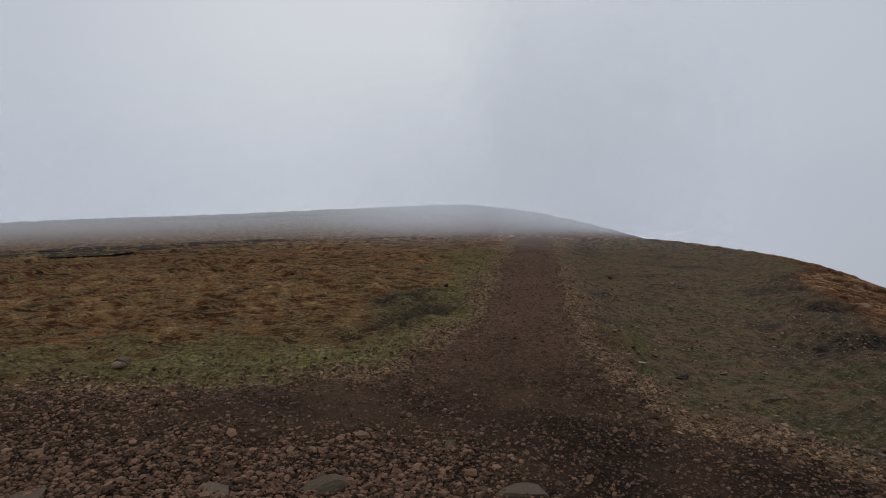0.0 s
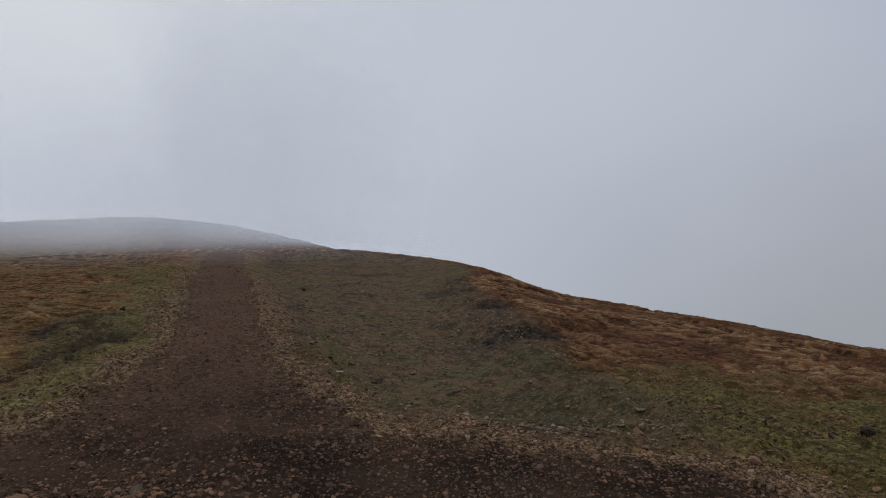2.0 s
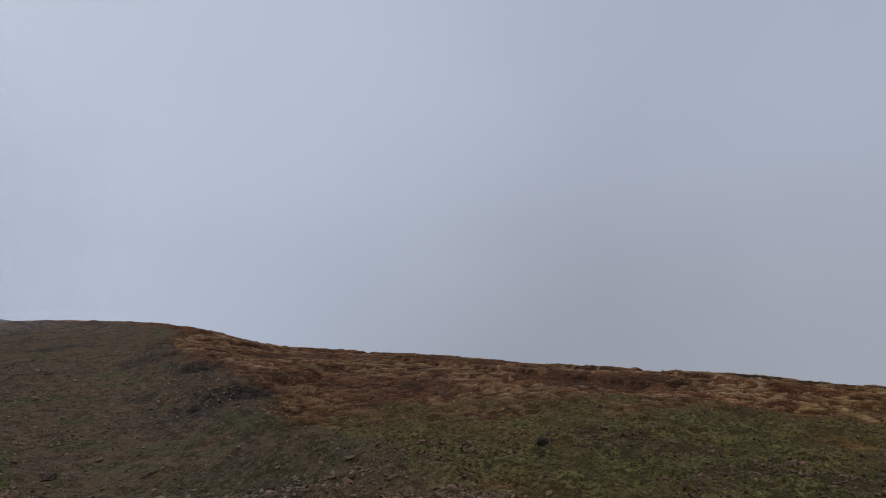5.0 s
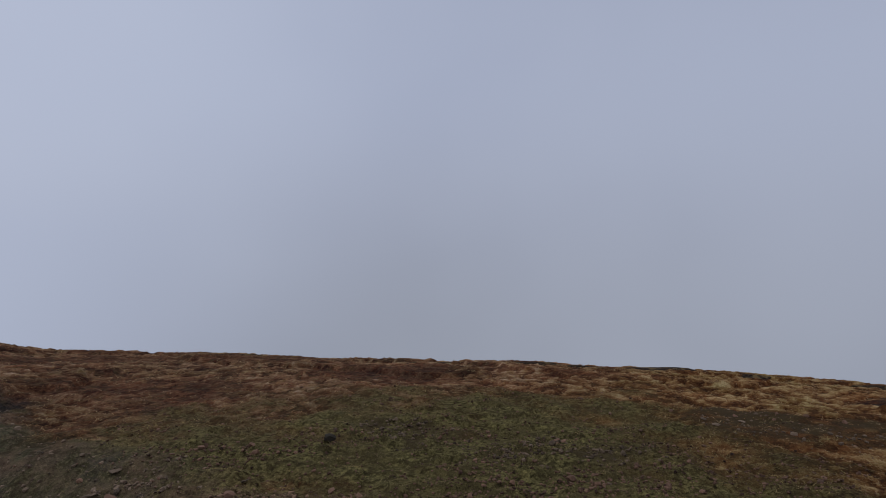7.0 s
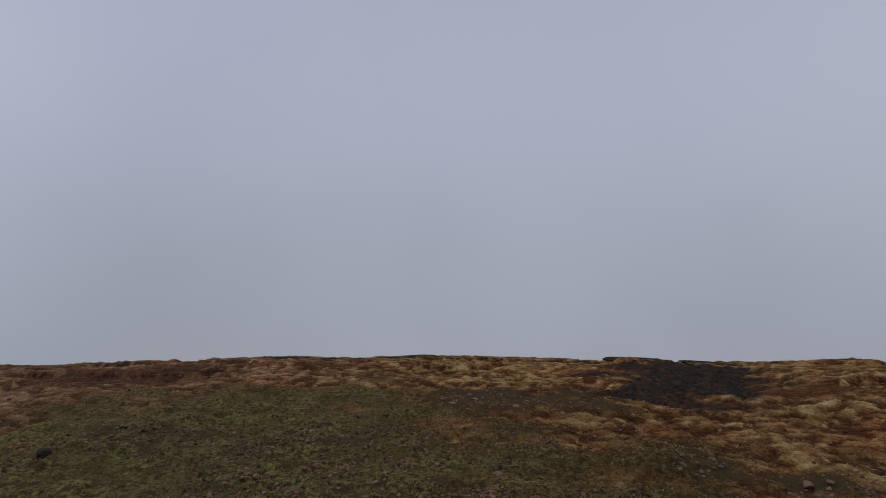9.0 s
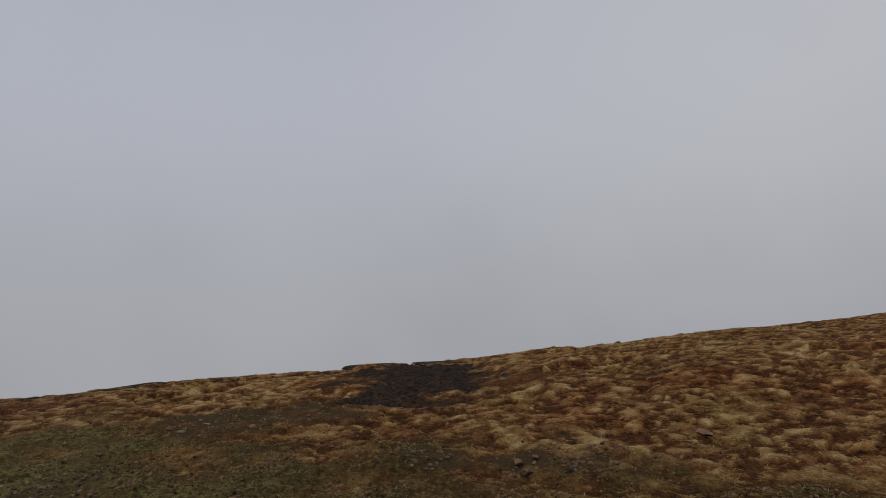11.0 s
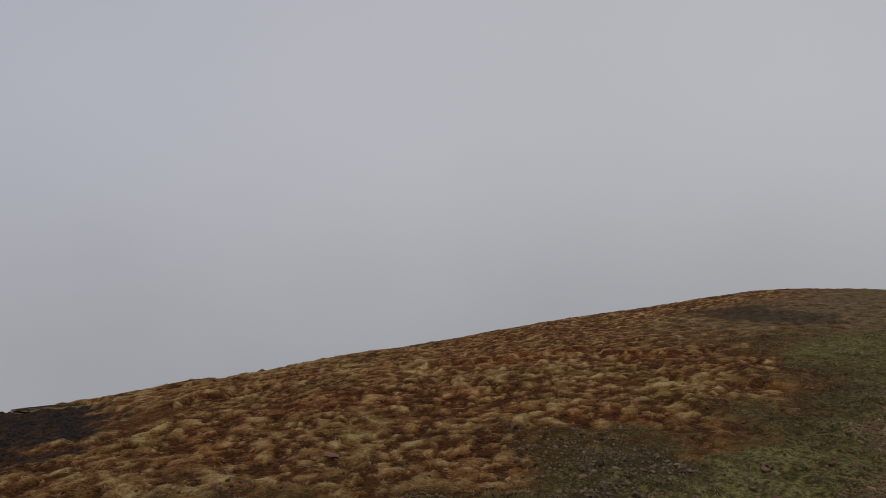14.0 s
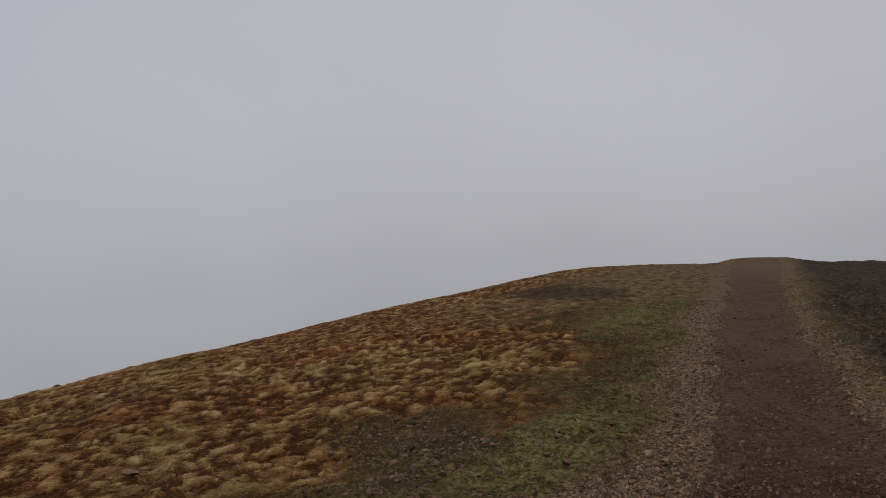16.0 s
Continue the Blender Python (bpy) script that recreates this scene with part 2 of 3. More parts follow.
    z["basin"] = smooth(basin + 0.5 * (fbm(x * 2.5, y * 2.5, 77, 4) - 0.5), 0.25, -0.25)
    z["bowl"] = smooth(edge(x, y, BASIN), 0.05, -0.95)
    soft = 0.75 + 0.55 * smooth(x, 2.2, 4.5)
    z["turf"] = smooth(turf + 2.4 * soft * (fbm(x * 2.2, y * 2.2, 71, 4) - 0.5), soft, -soft)
    z["worn"] = smooth(y + 1.2 * (fbm(x * 1.1, y * 1.1, 79) - 0.5), 0.9, -0.9) * smooth(x, 1.9, 2.8)
    z["moor"] = (1 - z["path"]) * (1 - np.maximum(z["verge"], np.maximum(z["turf"], z["basin"]))) * (1 - z["peat"]) * (1 - 0.6 * z["stony"])
    return z


CELL = 0.135


def tussocks(x, y):
    """Cushions of grass on a jittered grid: height 0..1 and a number of its own for each."""
    wx = x + 0.24 * (fbm(x * 6, y * 6, 51, 4) - 0.5)
    y = y + 0.24 * (fbm(x * 6, y * 6, 57, 4) - 0.5)
    x = wx
    ix, iy = np.floor(x / CELL), np.floor(y / CELL)
    best, own = np.zeros(x.shape), np.zeros(x.shape)
    for dx in (-1, 0, 1):
        for dy in (-1, 0, 1):
            gx, gy = ix + dx, iy + dy
            cx = (gx + 0.1 + 0.8 * lattice(gx, gy, 1)) * CELL
            cy = (gy + 0.1 + 0.8 * lattice(gx, gy, 2)) * CELL
            rad = 0.030 + 0.09 * lattice(gx, gy, 3) ** 2
            h = np.clip(1 - ((x - cx) ** 2 + (y - cy) ** 2) / rad ** 2, 0, 1) * (0.35 + 0.65 * lattice(gx, gy, 4))
            own = np.where(h > best, lattice(gx, gy, 7), own)
            best = np.maximum(best, h)
    # straw cushions crowd on the back slope and thin out to the rusty side
    crowd = smooth(fbm(x * 0.55, y * 0.55, 61, 3) + 0.30 * smooth(y, 7.0, -3) + 0.10 * smooth(x, 1, -2) + 0.11 * smooth(x, 2.5, 4.5) * smooth(y, -1, 3), 0.42, 0.62)
    return best * (0.12 + 0.88 * crowd) * (1 - 0.2 * smooth(y, 3, 5) * smooth(x, 2, 0)) * smooth(np.hypot(x, y), 60, 25), own


def relief(x, y, z):
    t, own = tussocks(x, y)
    lumps = fbm(x * 0.9, y * 0.9, 31) - 0.5
    mid = fbm(x * 2.6, y * 2.6, 37) - 0.5
    fine = fbm(x * 9, y * 9, 41, 3) - 0.5
    flat = 1 - 0.65 * smooth(y, -7, -13)
    steps = smooth(fbm(x * 0.8, y * 0.8, 47, 4), 0.50, 0.54) * smooth(np.hypot(x, y), 6, 9) * flat
    h = z["moor"] * (0.034 * flat * t ** 0.7 + 0.10 * flat * lumps + 0.06 * mid + 0.04 * fine + 0.07 * steps - 0.06)
    h = h + z["turf"] * (0.04 * lumps + 0.04 * mid + 0.035 * fine + 0.03 * smooth(fbm(x * 6, y * 6, 43, 3), 0.52, 0.62)) * (1 - z["path"])
    h = h + z["basin"] * (1 - z["path"]) * (-0.26 * z["bowl"] + 0.06 * lumps + 0.06 * mid + 0.04 * fine)
    h = h + z["peat"] * (-0.05 + 0.15 * mid + 0.12 * fine) + z["path"] * (0.02 * lumps + 0.012 * fine - 0.01)
    h = h + z["verge"] * (0.03 * mid + 0.015 * fine)
    strays = z["turf"] * (1 - z["path"]) * (1 - z["verge"]) * smooth(fbm(x * 1.5, y * 1.5, 63, 3), 0.50, 0.60)
    return h, t * np.maximum(z["moor"], 0.7 * strays), own


def ground_height(x, y):
    z = zones(x, y)
    return base_height(x, y) + relief(x, y, z)[0]


# ---- materials ----


def material(name):
    m = bpy.data.materials.new(name)
    m.use_nodes = True
    return m, Nodes(m.node_tree)


def finish(n, colour, rough=0.9, bump=None, height=0.02, spec=0.25):
    ins = {"Base Color": colour, "Roughness": rough, "Specular IOR Level": spec}
    if bump is not None:
        ins["Normal"] = n.add("ShaderNodeBump", {"Strength": 1.0, "Distance": height, "Height": bump}).outputs[0]
    n.add("ShaderNodeOutputMaterial", {0: n.add("ShaderNodeBsdfPrincipled", ins).outputs[0]})


def ground_material():
    m, n = material("moorland")
    at = lambda k: n.add("ShaderNodeAttribute", attribute_name=k).outputs["Fac"]
    pos = n.add("ShaderNodeNewGeometry").outputs["Position"]
    big, mid, fine = n.noise(pos, 0.35, 4), n.noise(pos, 2.3, 5, 0.6), n.noise(pos, 26, 5, 0.65)
    grain = n.noise(pos, 110, 3, 0.7)
    small = n.noise(pos, 9, 5, 0.65)
    # moor grass: rusty between the cushions, darkened there to paint in shade, straw on them
    hair = n.noise(n.add("ShaderNodeVectorMath", {0: pos, 1: (28.0, 40.0, 30.0)}, operation="MULTIPLY").outputs[0], 1.0, 6, 0.7, 0.6)
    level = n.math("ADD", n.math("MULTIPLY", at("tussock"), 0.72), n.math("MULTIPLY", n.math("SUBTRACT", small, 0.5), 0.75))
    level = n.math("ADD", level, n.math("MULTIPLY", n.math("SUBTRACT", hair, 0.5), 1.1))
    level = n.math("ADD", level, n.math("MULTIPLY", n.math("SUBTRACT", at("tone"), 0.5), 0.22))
    level = n.math("ADD", level, n.math("MULTIPLY", n.math("SUBTRACT", big, 0.5), 0.35))
    xyz = n.add("ShaderNodeSeparateXYZ", {0: pos})
    calm = n.math("MULTIPLY", n.span(xyz.outputs["Y"], 3.0, 5.0), n.span(xyz.outputs["X"], 2.0, 0.0))
    calm = n.math("MAXIMUM", calm, n.span(xyz.outputs["Y"], 2.0, 4.0, 0.0, 0.3))
    level = n.math("MULTIPLY", level, n.math("SUBTRACT", 1.0, n.math("MULTIPLY", calm, 0.2)))
    level = n.math("ADD", level, n.math("ADD", n.math("MULTIPLY", calm, 0.02), n.math("MULTIPLY", n.math("SUBTRACT", fine, 0.5), 0.5)))
    level = n.math("ADD", level, n.math("MULTIPLY", calm, n.math("MULTIPLY", n.math("SUBTRACT", n.noise(pos, 2.8, 3, 0.5), 0.53), 1.5)))
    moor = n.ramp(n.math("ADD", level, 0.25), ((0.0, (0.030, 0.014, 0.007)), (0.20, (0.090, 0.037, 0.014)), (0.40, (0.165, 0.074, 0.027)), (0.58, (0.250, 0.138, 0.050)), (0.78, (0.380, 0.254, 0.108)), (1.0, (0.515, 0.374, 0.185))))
    tint = n.noise(pos, 0.8, 5, 0.6)
    moor = n.mix(n.span(tint, 0.50, 0.64, 0.0, 0.75), moor, n.mix(1.0, moor, (0.74, 0.80, 0.68), "MULTIPLY"))
    moor = n.mix(n.span(tint, 0.48, 0.36, 0.0, 0.8), moor, n.mix(1.0, moor, (0.98, 0.80, 0.74), "MULTIPLY"))
    streak = n.noise(n.add("ShaderNodeVectorMath", {0: pos, 1: (5.0, 13.0, 9.0)}, operation="MULTIPLY").outputs[0], 1.0, 5, 0.65)
    moor = n.mix(n.math("MULTIPLY", calm, n.span(streak, 0.42, 0.58, 0.0, 0.85)), moor, n.mix(n.span(fine, 0.3, 0.7), (0.080, 0.058, 0.026), (0.300, 0.225, 0.105)))
    moor = n.mix(n.math("MULTIPLY", calm, n.span(streak, 0.44, 0.34, 0.0, 0.7)), moor, (0.062, 0.036, 0.019))
    # bluer and patchily darker to the right ahead, duller brown where the ridge path leaves
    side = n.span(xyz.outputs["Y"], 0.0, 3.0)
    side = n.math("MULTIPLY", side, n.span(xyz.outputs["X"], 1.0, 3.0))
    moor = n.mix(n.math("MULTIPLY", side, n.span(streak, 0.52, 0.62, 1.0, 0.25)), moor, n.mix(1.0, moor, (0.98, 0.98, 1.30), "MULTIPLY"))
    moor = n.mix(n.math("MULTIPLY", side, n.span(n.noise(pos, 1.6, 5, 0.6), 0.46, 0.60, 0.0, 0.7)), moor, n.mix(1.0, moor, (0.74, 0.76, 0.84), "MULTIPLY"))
    dull = n.math("MULTIPLY", n.span(xyz.outputs["Y"], -9.0, -15.0), n.span(xyz.outputs["X"], 7.0, 3.0))
    moor = n.mix(n.math("MULTIPLY", calm, 0.55), moor, n.mix(1.0, moor, (0.86, 0.75, 0.84), "MULTIPLY"))
    moor = n.mix(n.math("MULTIPLY", dull, 0.75), moor, n.mix(n.span(n.noise(pos, 5.0, 5, 0.65), 0.36, 0.64), (0.058, 0.043, 0.023), (0.200, 0.150, 0.078)))
    # close turf: moss green, worn brown
    turf = n.mix(n.span(fine, 0.3, 0.7), (0.020, 0.017, 0.008), (0.246, 0.208, 0.074))
    turf = n.mix(n.span(small, 0.46, 0.60, 0.0, 0.75), turf, (0.046, 0.036, 0.016))
    turf = n.mix(n.span(mid, 0.45, 0.62, 0.0, 0.6), turf, (0.086, 0.066, 0.028))
    turf = n.mix(n.math("MULTIPLY", at("moss"), n.span(small, 0.35, 0.62, 1.0, 0.3)), turf, n.mix(n.span(fine, 0.3, 0.7), (0.070, 0.066, 0.026), (0.300, 0.270, 0.100)))
    turf = n.mix(n.math("MULTIPLY", calm, n.span(streak, 0.42, 0.60, 0.1, 0.75)), turf, n.mix(n.span(fine, 0.3, 0.7), (0.085, 0.070, 0.034), (0.275, 0.225, 0.112)))
    # trampled hollow: dull brown with some green
    hollow = n.ramp(n.math("ADD", n.math("MULTIPLY", mid, 0.4), n.math("MULTIPLY", n.noise(pos, 0.9, 4, 0.5), 0.6)), ((0.36, (0.060, 0.055, 0.048)), (0.45, (0.118, 0.088, 0.057)), (0.52, (0.158, 0.104, 0.064)), (0.58, (0.108, 0.098, 0.050)), (0.68, (0.120, 0.106, 0.064))))
    hollow = n.mix(n.span(small, 0.38, 0.60), n.mix(1.0, hollow, (0.52, 0.52, 0.52), "MULTIPLY"), hollow)
    hollow = n.mix(n.span(fine, 0.50, 0.72, 0.0, 0.85), hollow, (0.245, 0.172, 0.106))
    hollow = n.mix(n.math("MULTIPLY", at("moss"), n.span(small, 0.35, 0.62, 1.0, 0.45)), hollow, n.mix(n.span(fine, 0.32, 0.66), (0.022, 0.024, 0.010), (0.150, 0.150, 0.056)))
    peat = n.mix(n.span(fine, 0.3, 0.7), (0.011, 0.010, 0.0095), (0.046, 0.039, 0.034))
    grit = n.mix(n.span(fine, 0.35, 0.65), (0.058, 0.038, 0.024), (0.270, 0.180, 0.112))
    grit = n.mix(n.span(mid, 0.5, 0.68, 0.0, 0.6), grit, (0.060, 0.050, 0.022))
    turf = n.mix(n.math("MULTIPLY", at("worn"), n.span(small, 0.3, 0.6, 0.5, 1.0)), turf, n.mix(n.span(fine, 0.3, 0.7), (0.022, 0.015, 0.007), (0.100, 0.070, 0.028)))
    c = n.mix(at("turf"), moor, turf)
    c = n.mix(at("basin"), c, hollow)
    c = n.mix(n.math("MULTIPLY", at("stony"), n.span(mid, 0.36, 0.58, 0.1, 0.9)), c, (0.066, 0.048, 0.024))
    c = n.mix(at("verge"), c, grit)
    c = n.mix(n.math("MULTIPLY", at("peat"), n.span(small, 0.42, 0.66, 1.0, 0.55)), c, peat)
    c = n.mix(n.span(grain, 0.36, 0.66, 0.0, 0.5), c, (0.02, 0.015, 0.01), "MULTIPLY")
    finish(n, c, 0.95, n.math("ADD", n.math("MULTIPLY", fine, 1.0), n.math("MULTIPLY", grain, 0.4)), 0.03, 0.02)
    return m


def path_material():
    m, n = material("trodden_grit")
    pos = n.add("ShaderNodeNewGeometry").outputs["Position"]
    mid, fine, grain = n.noise(pos, 1.7, 5, 0.6), n.noise(pos, 24, 5, 0.65), n.noise(pos, 95, 4, 0.7)
    c = n.mix(n.span(mid, 0.36, 0.64), (0.018, 0.0110, 0.0072), (0.066, 0.0395, 0.0255))
    c = n.mix(n.span(fine, 0.45, 0.75, 0.0, 0.8), c, (0.108, 0.062, 0.040))
    rim = n.add("ShaderNodeAttribute", attribute_name="rim").outputs["Fac"]
    # close by, the soil colour is darkened for shade in gaps between stones
    near = n.span(n.math("ABSOLUTE", n.add("ShaderNodeSeparateXYZ", {0: pos}).outputs["Y"]), 4.4, 3.2)
    c = n.mix(n.math("MULTIPLY", near, n.span(mid, 0.35, 0.6, 0.7, 0.3)), c, (0.013, 0.0085, 0.006))
    along = n.math("ABSOLUTE", n.add("ShaderNodeSeparateXYZ", {0: pos}).outputs["Y"])
    c = n.mix(n.math("MULTIPLY", n.span(along, 3.6, 5.5), n.span(fine, 0.3, 0.7, 0.15, 0.75)), c, (0.134, 0.077, 0.050))
    # haze over the far back path, put in as a lighter colour
    c = n.mix(n.math("MULTIPLY", n.span(n.add("ShaderNodeSeparateXYZ", {0: pos}).outputs["Y"], -13.0, -28.0), n.span(fine, 0.3, 0.7, 0.4, 0.8)), c, (0.125, 0.080, 0.050))
    c = n.mix(n.math("MULTIPLY", rim, n.span(n.noise(pos, 7, 5, 0.65), 0.40, 0.64, 0.0, 0.7)), c, n.mix(n.span(fine, 0.35, 0.65), (0.042, 0.028, 0.018), (0.180, 0.118, 0.075)))
    c = n.mix(n.span(grain, 0.55, 0.75, 0.0, 0.55), c, (0.115, 0.074, 0.048))
    finish(n, c, 0.85, n.math("ADD", fine, n.math("MULTIPLY", grain, 0.7)), 0.03, 0.03)
    return m


def stone_material(name, dark, light):
    m, n = material(name)
    pos = n.add("ShaderNodeNewGeometry")
    own = n.math("FRACT", n.math("ADD", n.add("ShaderNodeObjectInfo").outputs["Random"], pos.outputs["Random Per Island"]))
    fine, mid = n.noise(pos.outputs["Position"], 60, 5, 0.65), n.noise(pos.outputs["Position"], 9, 4)
    c = n.mix(own, dark, light)
    c = n.mix(n.span(fine, 0.45, 0.75, 0.0, 0.5), c, tuple(v * 1.3 for v in light))
    c = n.mix(n.span(mid, 0.55, 0.7, 0.0, 0.3), c, (0.050, 0.038, 0.025))
    finish(n, c, 0.78, fine, 0.006, 0.08)
    return m


def blade_material(name, dark, light, other):
    m, n = material(name)
    geo = n.add("ShaderNodeNewGeometry")
    own = geo.outputs["Random Per Island"]
    big = n.noise(geo.outputs["Position"], 1.1, 3)
    c = n.mix(own, dark, light)
    c = n.mix(n.span(big, 0.42, 0.62, 0.0, 0.8), c, other)
    shade = n.add("ShaderNodeBsdfPrincipled", {"Base Color": c, "Roughness": 0.8, "Specular IOR Level": 0.03})
    glow = n.add("ShaderNodeBsdfTranslucent", {"Color": c})
    n.add("ShaderNodeOutputMaterial", {0: n.add("ShaderNodeMixShader", {0: 0.3, 1: shade.outputs[0], 2: glow.outputs[0]}).outputs[0]})
    return m


M_GROUND, M_PATH = ground_material(), path_material()
M_GRAVEL = stone_material("brown_gravel", (0.015, 0.0085, 0.0055), (0.180, 0.103, 0.065))
M_SCREE = stone_material("pale_scree", (0.036, 0.026, 0.017), (0.215, 0.152, 0.100))
M_STONE = stone_material("field_stone", (0.026, 0.019, 0.012), (0.150, 0.105, 0.067))

# ---- the ground: one sheet of rings round the hilltop, down the flanks into the cloud ----


def polar_grid():
    az = np.concatenate([np.arange(-205, 46, 0.22), np.arange(46, 155, 0.9)])
    r = np.concatenate([[0.0, 0.6, 1.2], np.geomspace(1.8, 17, 250), np.geomspace(17.25, 130, 110), np.geomspace(140, 900, 20)])
    a = np.radians(az)
    x = -np.sin(a)[None] * r[:, None]
    y = np.cos(a)[None] * r[:, None]
    return x, y


def sheet(name, co, faces, mat, smooth_shade=True):
    me = bpy.data.meshes.new(name)
    me.vertices.add(len(co))
    me.vertices.foreach_set("co", co.astype(np.float32).ravel())
    k = faces.shape[1]
    me.loops.add(faces.size)
    me.loops.foreach_set("vertex_index", faces.astype(np.int32).ravel())
    me.polygons.add(len(faces))
    me.polygons.foreach_set("loop_start", np.arange(0, faces.size, k, dtype=np.int32))
    me.update(calc_edges=True)
    me.polygons.foreach_set("use_smooth", np.full(len(faces), smooth_shade))
    me.materials.append(mat)
    return new(name, me)


GX, GY = polar_grid()
gz = zones(GX, GY)
rise, cushion, tones = relief(GX, GY, gz)
GZ = base_height(GX, GY) + rise
nr, na = GX.shape
idx = np.arange(nr * na).reshape(nr, na)
nxt = np.roll(idx, -1, 1)
quads = np.stack([idx[:-1], nxt[:-1], nxt[1:], idx[1:]], -1).reshape(-1, 4)[:, ::-1]
cos = np.stack([GX, GY, GZ], -1).reshape(-1, 3)
ground = tagged(sheet("ground", cos, quads, M_GROUND), "brown moorland hilltop with rusty grass, turf and bare peat", "ground", kind="structure")
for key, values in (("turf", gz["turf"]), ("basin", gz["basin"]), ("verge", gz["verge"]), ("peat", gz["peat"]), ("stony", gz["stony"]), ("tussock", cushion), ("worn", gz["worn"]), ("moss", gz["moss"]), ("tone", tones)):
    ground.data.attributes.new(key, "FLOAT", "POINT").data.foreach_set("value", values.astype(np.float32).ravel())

on_path = (gz["path_edge"] < 0.015) & (np.hypot(GX, GY) < 60)
keep = on_path.ravel()[quads].all(1)
used, inv = np.unique(quads[keep], return_inverse=True)
path = tagged(sheet("path", cos[used] + [0, 0, 0.012], inv.reshape(-1, 4), M_PATH), "trodden path of dark brown grit and gravel", "path", kind="structure")
path.data.attributes.new("rim", "FLOAT", "POINT").data.foreach_set("value", smooth(gz["path_edge"], -0.30, 0.02).ravel()[used].astype(np.float32))

# ---- grasses: blades rooted in the sheet ----


def scatter(count, r0, r1, seed, az0=-205.0, az1=45.0):
    rng = np.random.default_rng(seed)
    r = np.exp(rng.uniform(np.log(r0), np.log(r1), count))
    a = np.radians(rng.uniform(az0, az1, count))
    return -np.sin(a) * r, np.cos(a) * r, rng


def sampled(x, y):
    z = zones(x, y)
    h, t, own = relief(x, y, z)
    return z, base_height(x, y) + h, t, own


def blades(name, x, y, z, length, width, lift, heading, rng, mat, label):
    """Arched blades, three faces each, in one mesh."""
    n = len(x)
    d = np.stack([np.cos(heading), np.sin(heading), np.zeros(n)], -1)
    side = np.stack([-np.sin(heading), np.cos(heading), np.zeros(n)], -1) * (width / 2)[:, None]
    up = np.array([0, 0, 1.0])
    root = np.stack([x, y, z - 0.006], -1)
    mid = root + d * (length * 0.45 * np.cos(lift))[:, None] + up * (length * 0.5 * np.sin(lift))[:, None]
    tip = mid + d * (length * 0.55)[:, None] + up * (length * 0.30 * (np.sin(lift) - 0.30))[:, None]
    co = np.stack([root - side, root + side, mid + side * 0.8, mid - side * 0.8, tip], 1).reshape(-1, 3)
    k = np.arange(n)[:, None] * 5
    tris = np.concatenate([k + [0, 1, 2], k + [0, 2, 3], k + [3, 2, 4]], 1).reshape(-1, 3)
    return tagged(sheet(name, co, tris, mat, False), label, "grass", kind="stuff")


M_STRAW = blade_material("straw_grass", (0.150, 0.098, 0.042), (0.470, 0.342, 0.166), (0.320, 0.212, 0.092))
M_GOLD = blade_material("golden_grass", (0.100, 0.052, 0.024), (0.340, 0.192, 0.070), (0.205, 0.114, 0.042))
M_OLIVE = blade_material("olive_grass", (0.120, 0.088, 0.032), (0.310, 0.232, 0.088), (0.200, 0.148, 0.058))
M_RUST = blade_material("rusty_grass", (0.045, 0.019, 0.009), (0.180, 0.080, 0.031), (0.108, 0.056, 0.023))
M_TURF = blade_material("turf_grass", (0.056, 0.046, 0.020), (0.225, 0.182, 0.075), (0.165, 0.124, 0.056))

gx, gy, rng = scatter(950000, 2.7, 17.0, 3)
z, gh, t, own = sampled(gx, gy)
bare = np.maximum(np.maximum(z["path"], z["verge"] * 0.92), np.maximum(z["peat"], z["basin"]))
pick = rng.random(len(gx))
far = np.hypot(gx, gy)
swell = 0.75 + 0.25 * smooth(far, 4, 6) + 0.5 * smooth(far, 6, 14)
wind = 0.7
moor = ((z["moor"] > 0.35) | (t > 0.12)) & (bare < 0.5)
ahead = smooth(gy, 3, 5) * smooth(gx, 2, 0)
green = z["turf"] + ahead * (0.45 * smooth(fbm(gx * 0.9, gy * 0.9, 87, 3), 0.45, 0.65) * smooth(far, 8.5, 6.0) - 0.12 * smooth(far, 7, 10))
tone = own + 0.7 * (fbm(gx * 0.8, gy * 0.8, 89, 3) - 0.5) + ahead * (1.6 * (fbm(gx * 2.6, gy * 2.6, 90, 3) - 0.5) - 0.26)

for kind, mat, mask, label in (
        ("straw_grass", M_STRAW, (tone + 0.8 * (t - 0.3) > 0.45) & (green < 0.25), "pale straw-coloured tussocks of bent moor grass"),
        ("golden_grass", M_GOLD, (tone + 0.8 * (t - 0.3) <= 0.45) & (green < 0.25), "golden-brown tussocks of dying moor grass"),
        ("olive_grass", M_OLIVE, green >= 0.25, "yellow-green grass tufts where moor meets turf")):
    s = moor & (t > 0.05) & (pick < 0.30 + 2.2 * t) & mask
    n = s.sum()
    blades(kind, gx[s], gy[s], gh[s], rng.uniform(0.025, 0.068, n) * swell[s], rng.uniform(0.003, 0.007, n) * swell[s],
           rng.uniform(0.0, 0.26, n) * (1 - 0.6 * smooth(far[s], 6, 9)), rng.normal(wind, 0.9, n) + 3.14 * (rng.random(n) < 0.4), rng, mat, label)
s = moor & (t < 0.14) & (pick < 0.22)
n = s.sum()
blades("rusty_grass", gx[s], gy[s], gh[s], rng.uniform(0.02, 0.06, n) * swell[s], rng.uniform(0.005, 0.010, n) * swell[s],
       rng.uniform(0.02, 0.4, n), rng.uniform(0, 6.28, n), rng, M_RUST, "rust-brown deer grass between the tussocks")
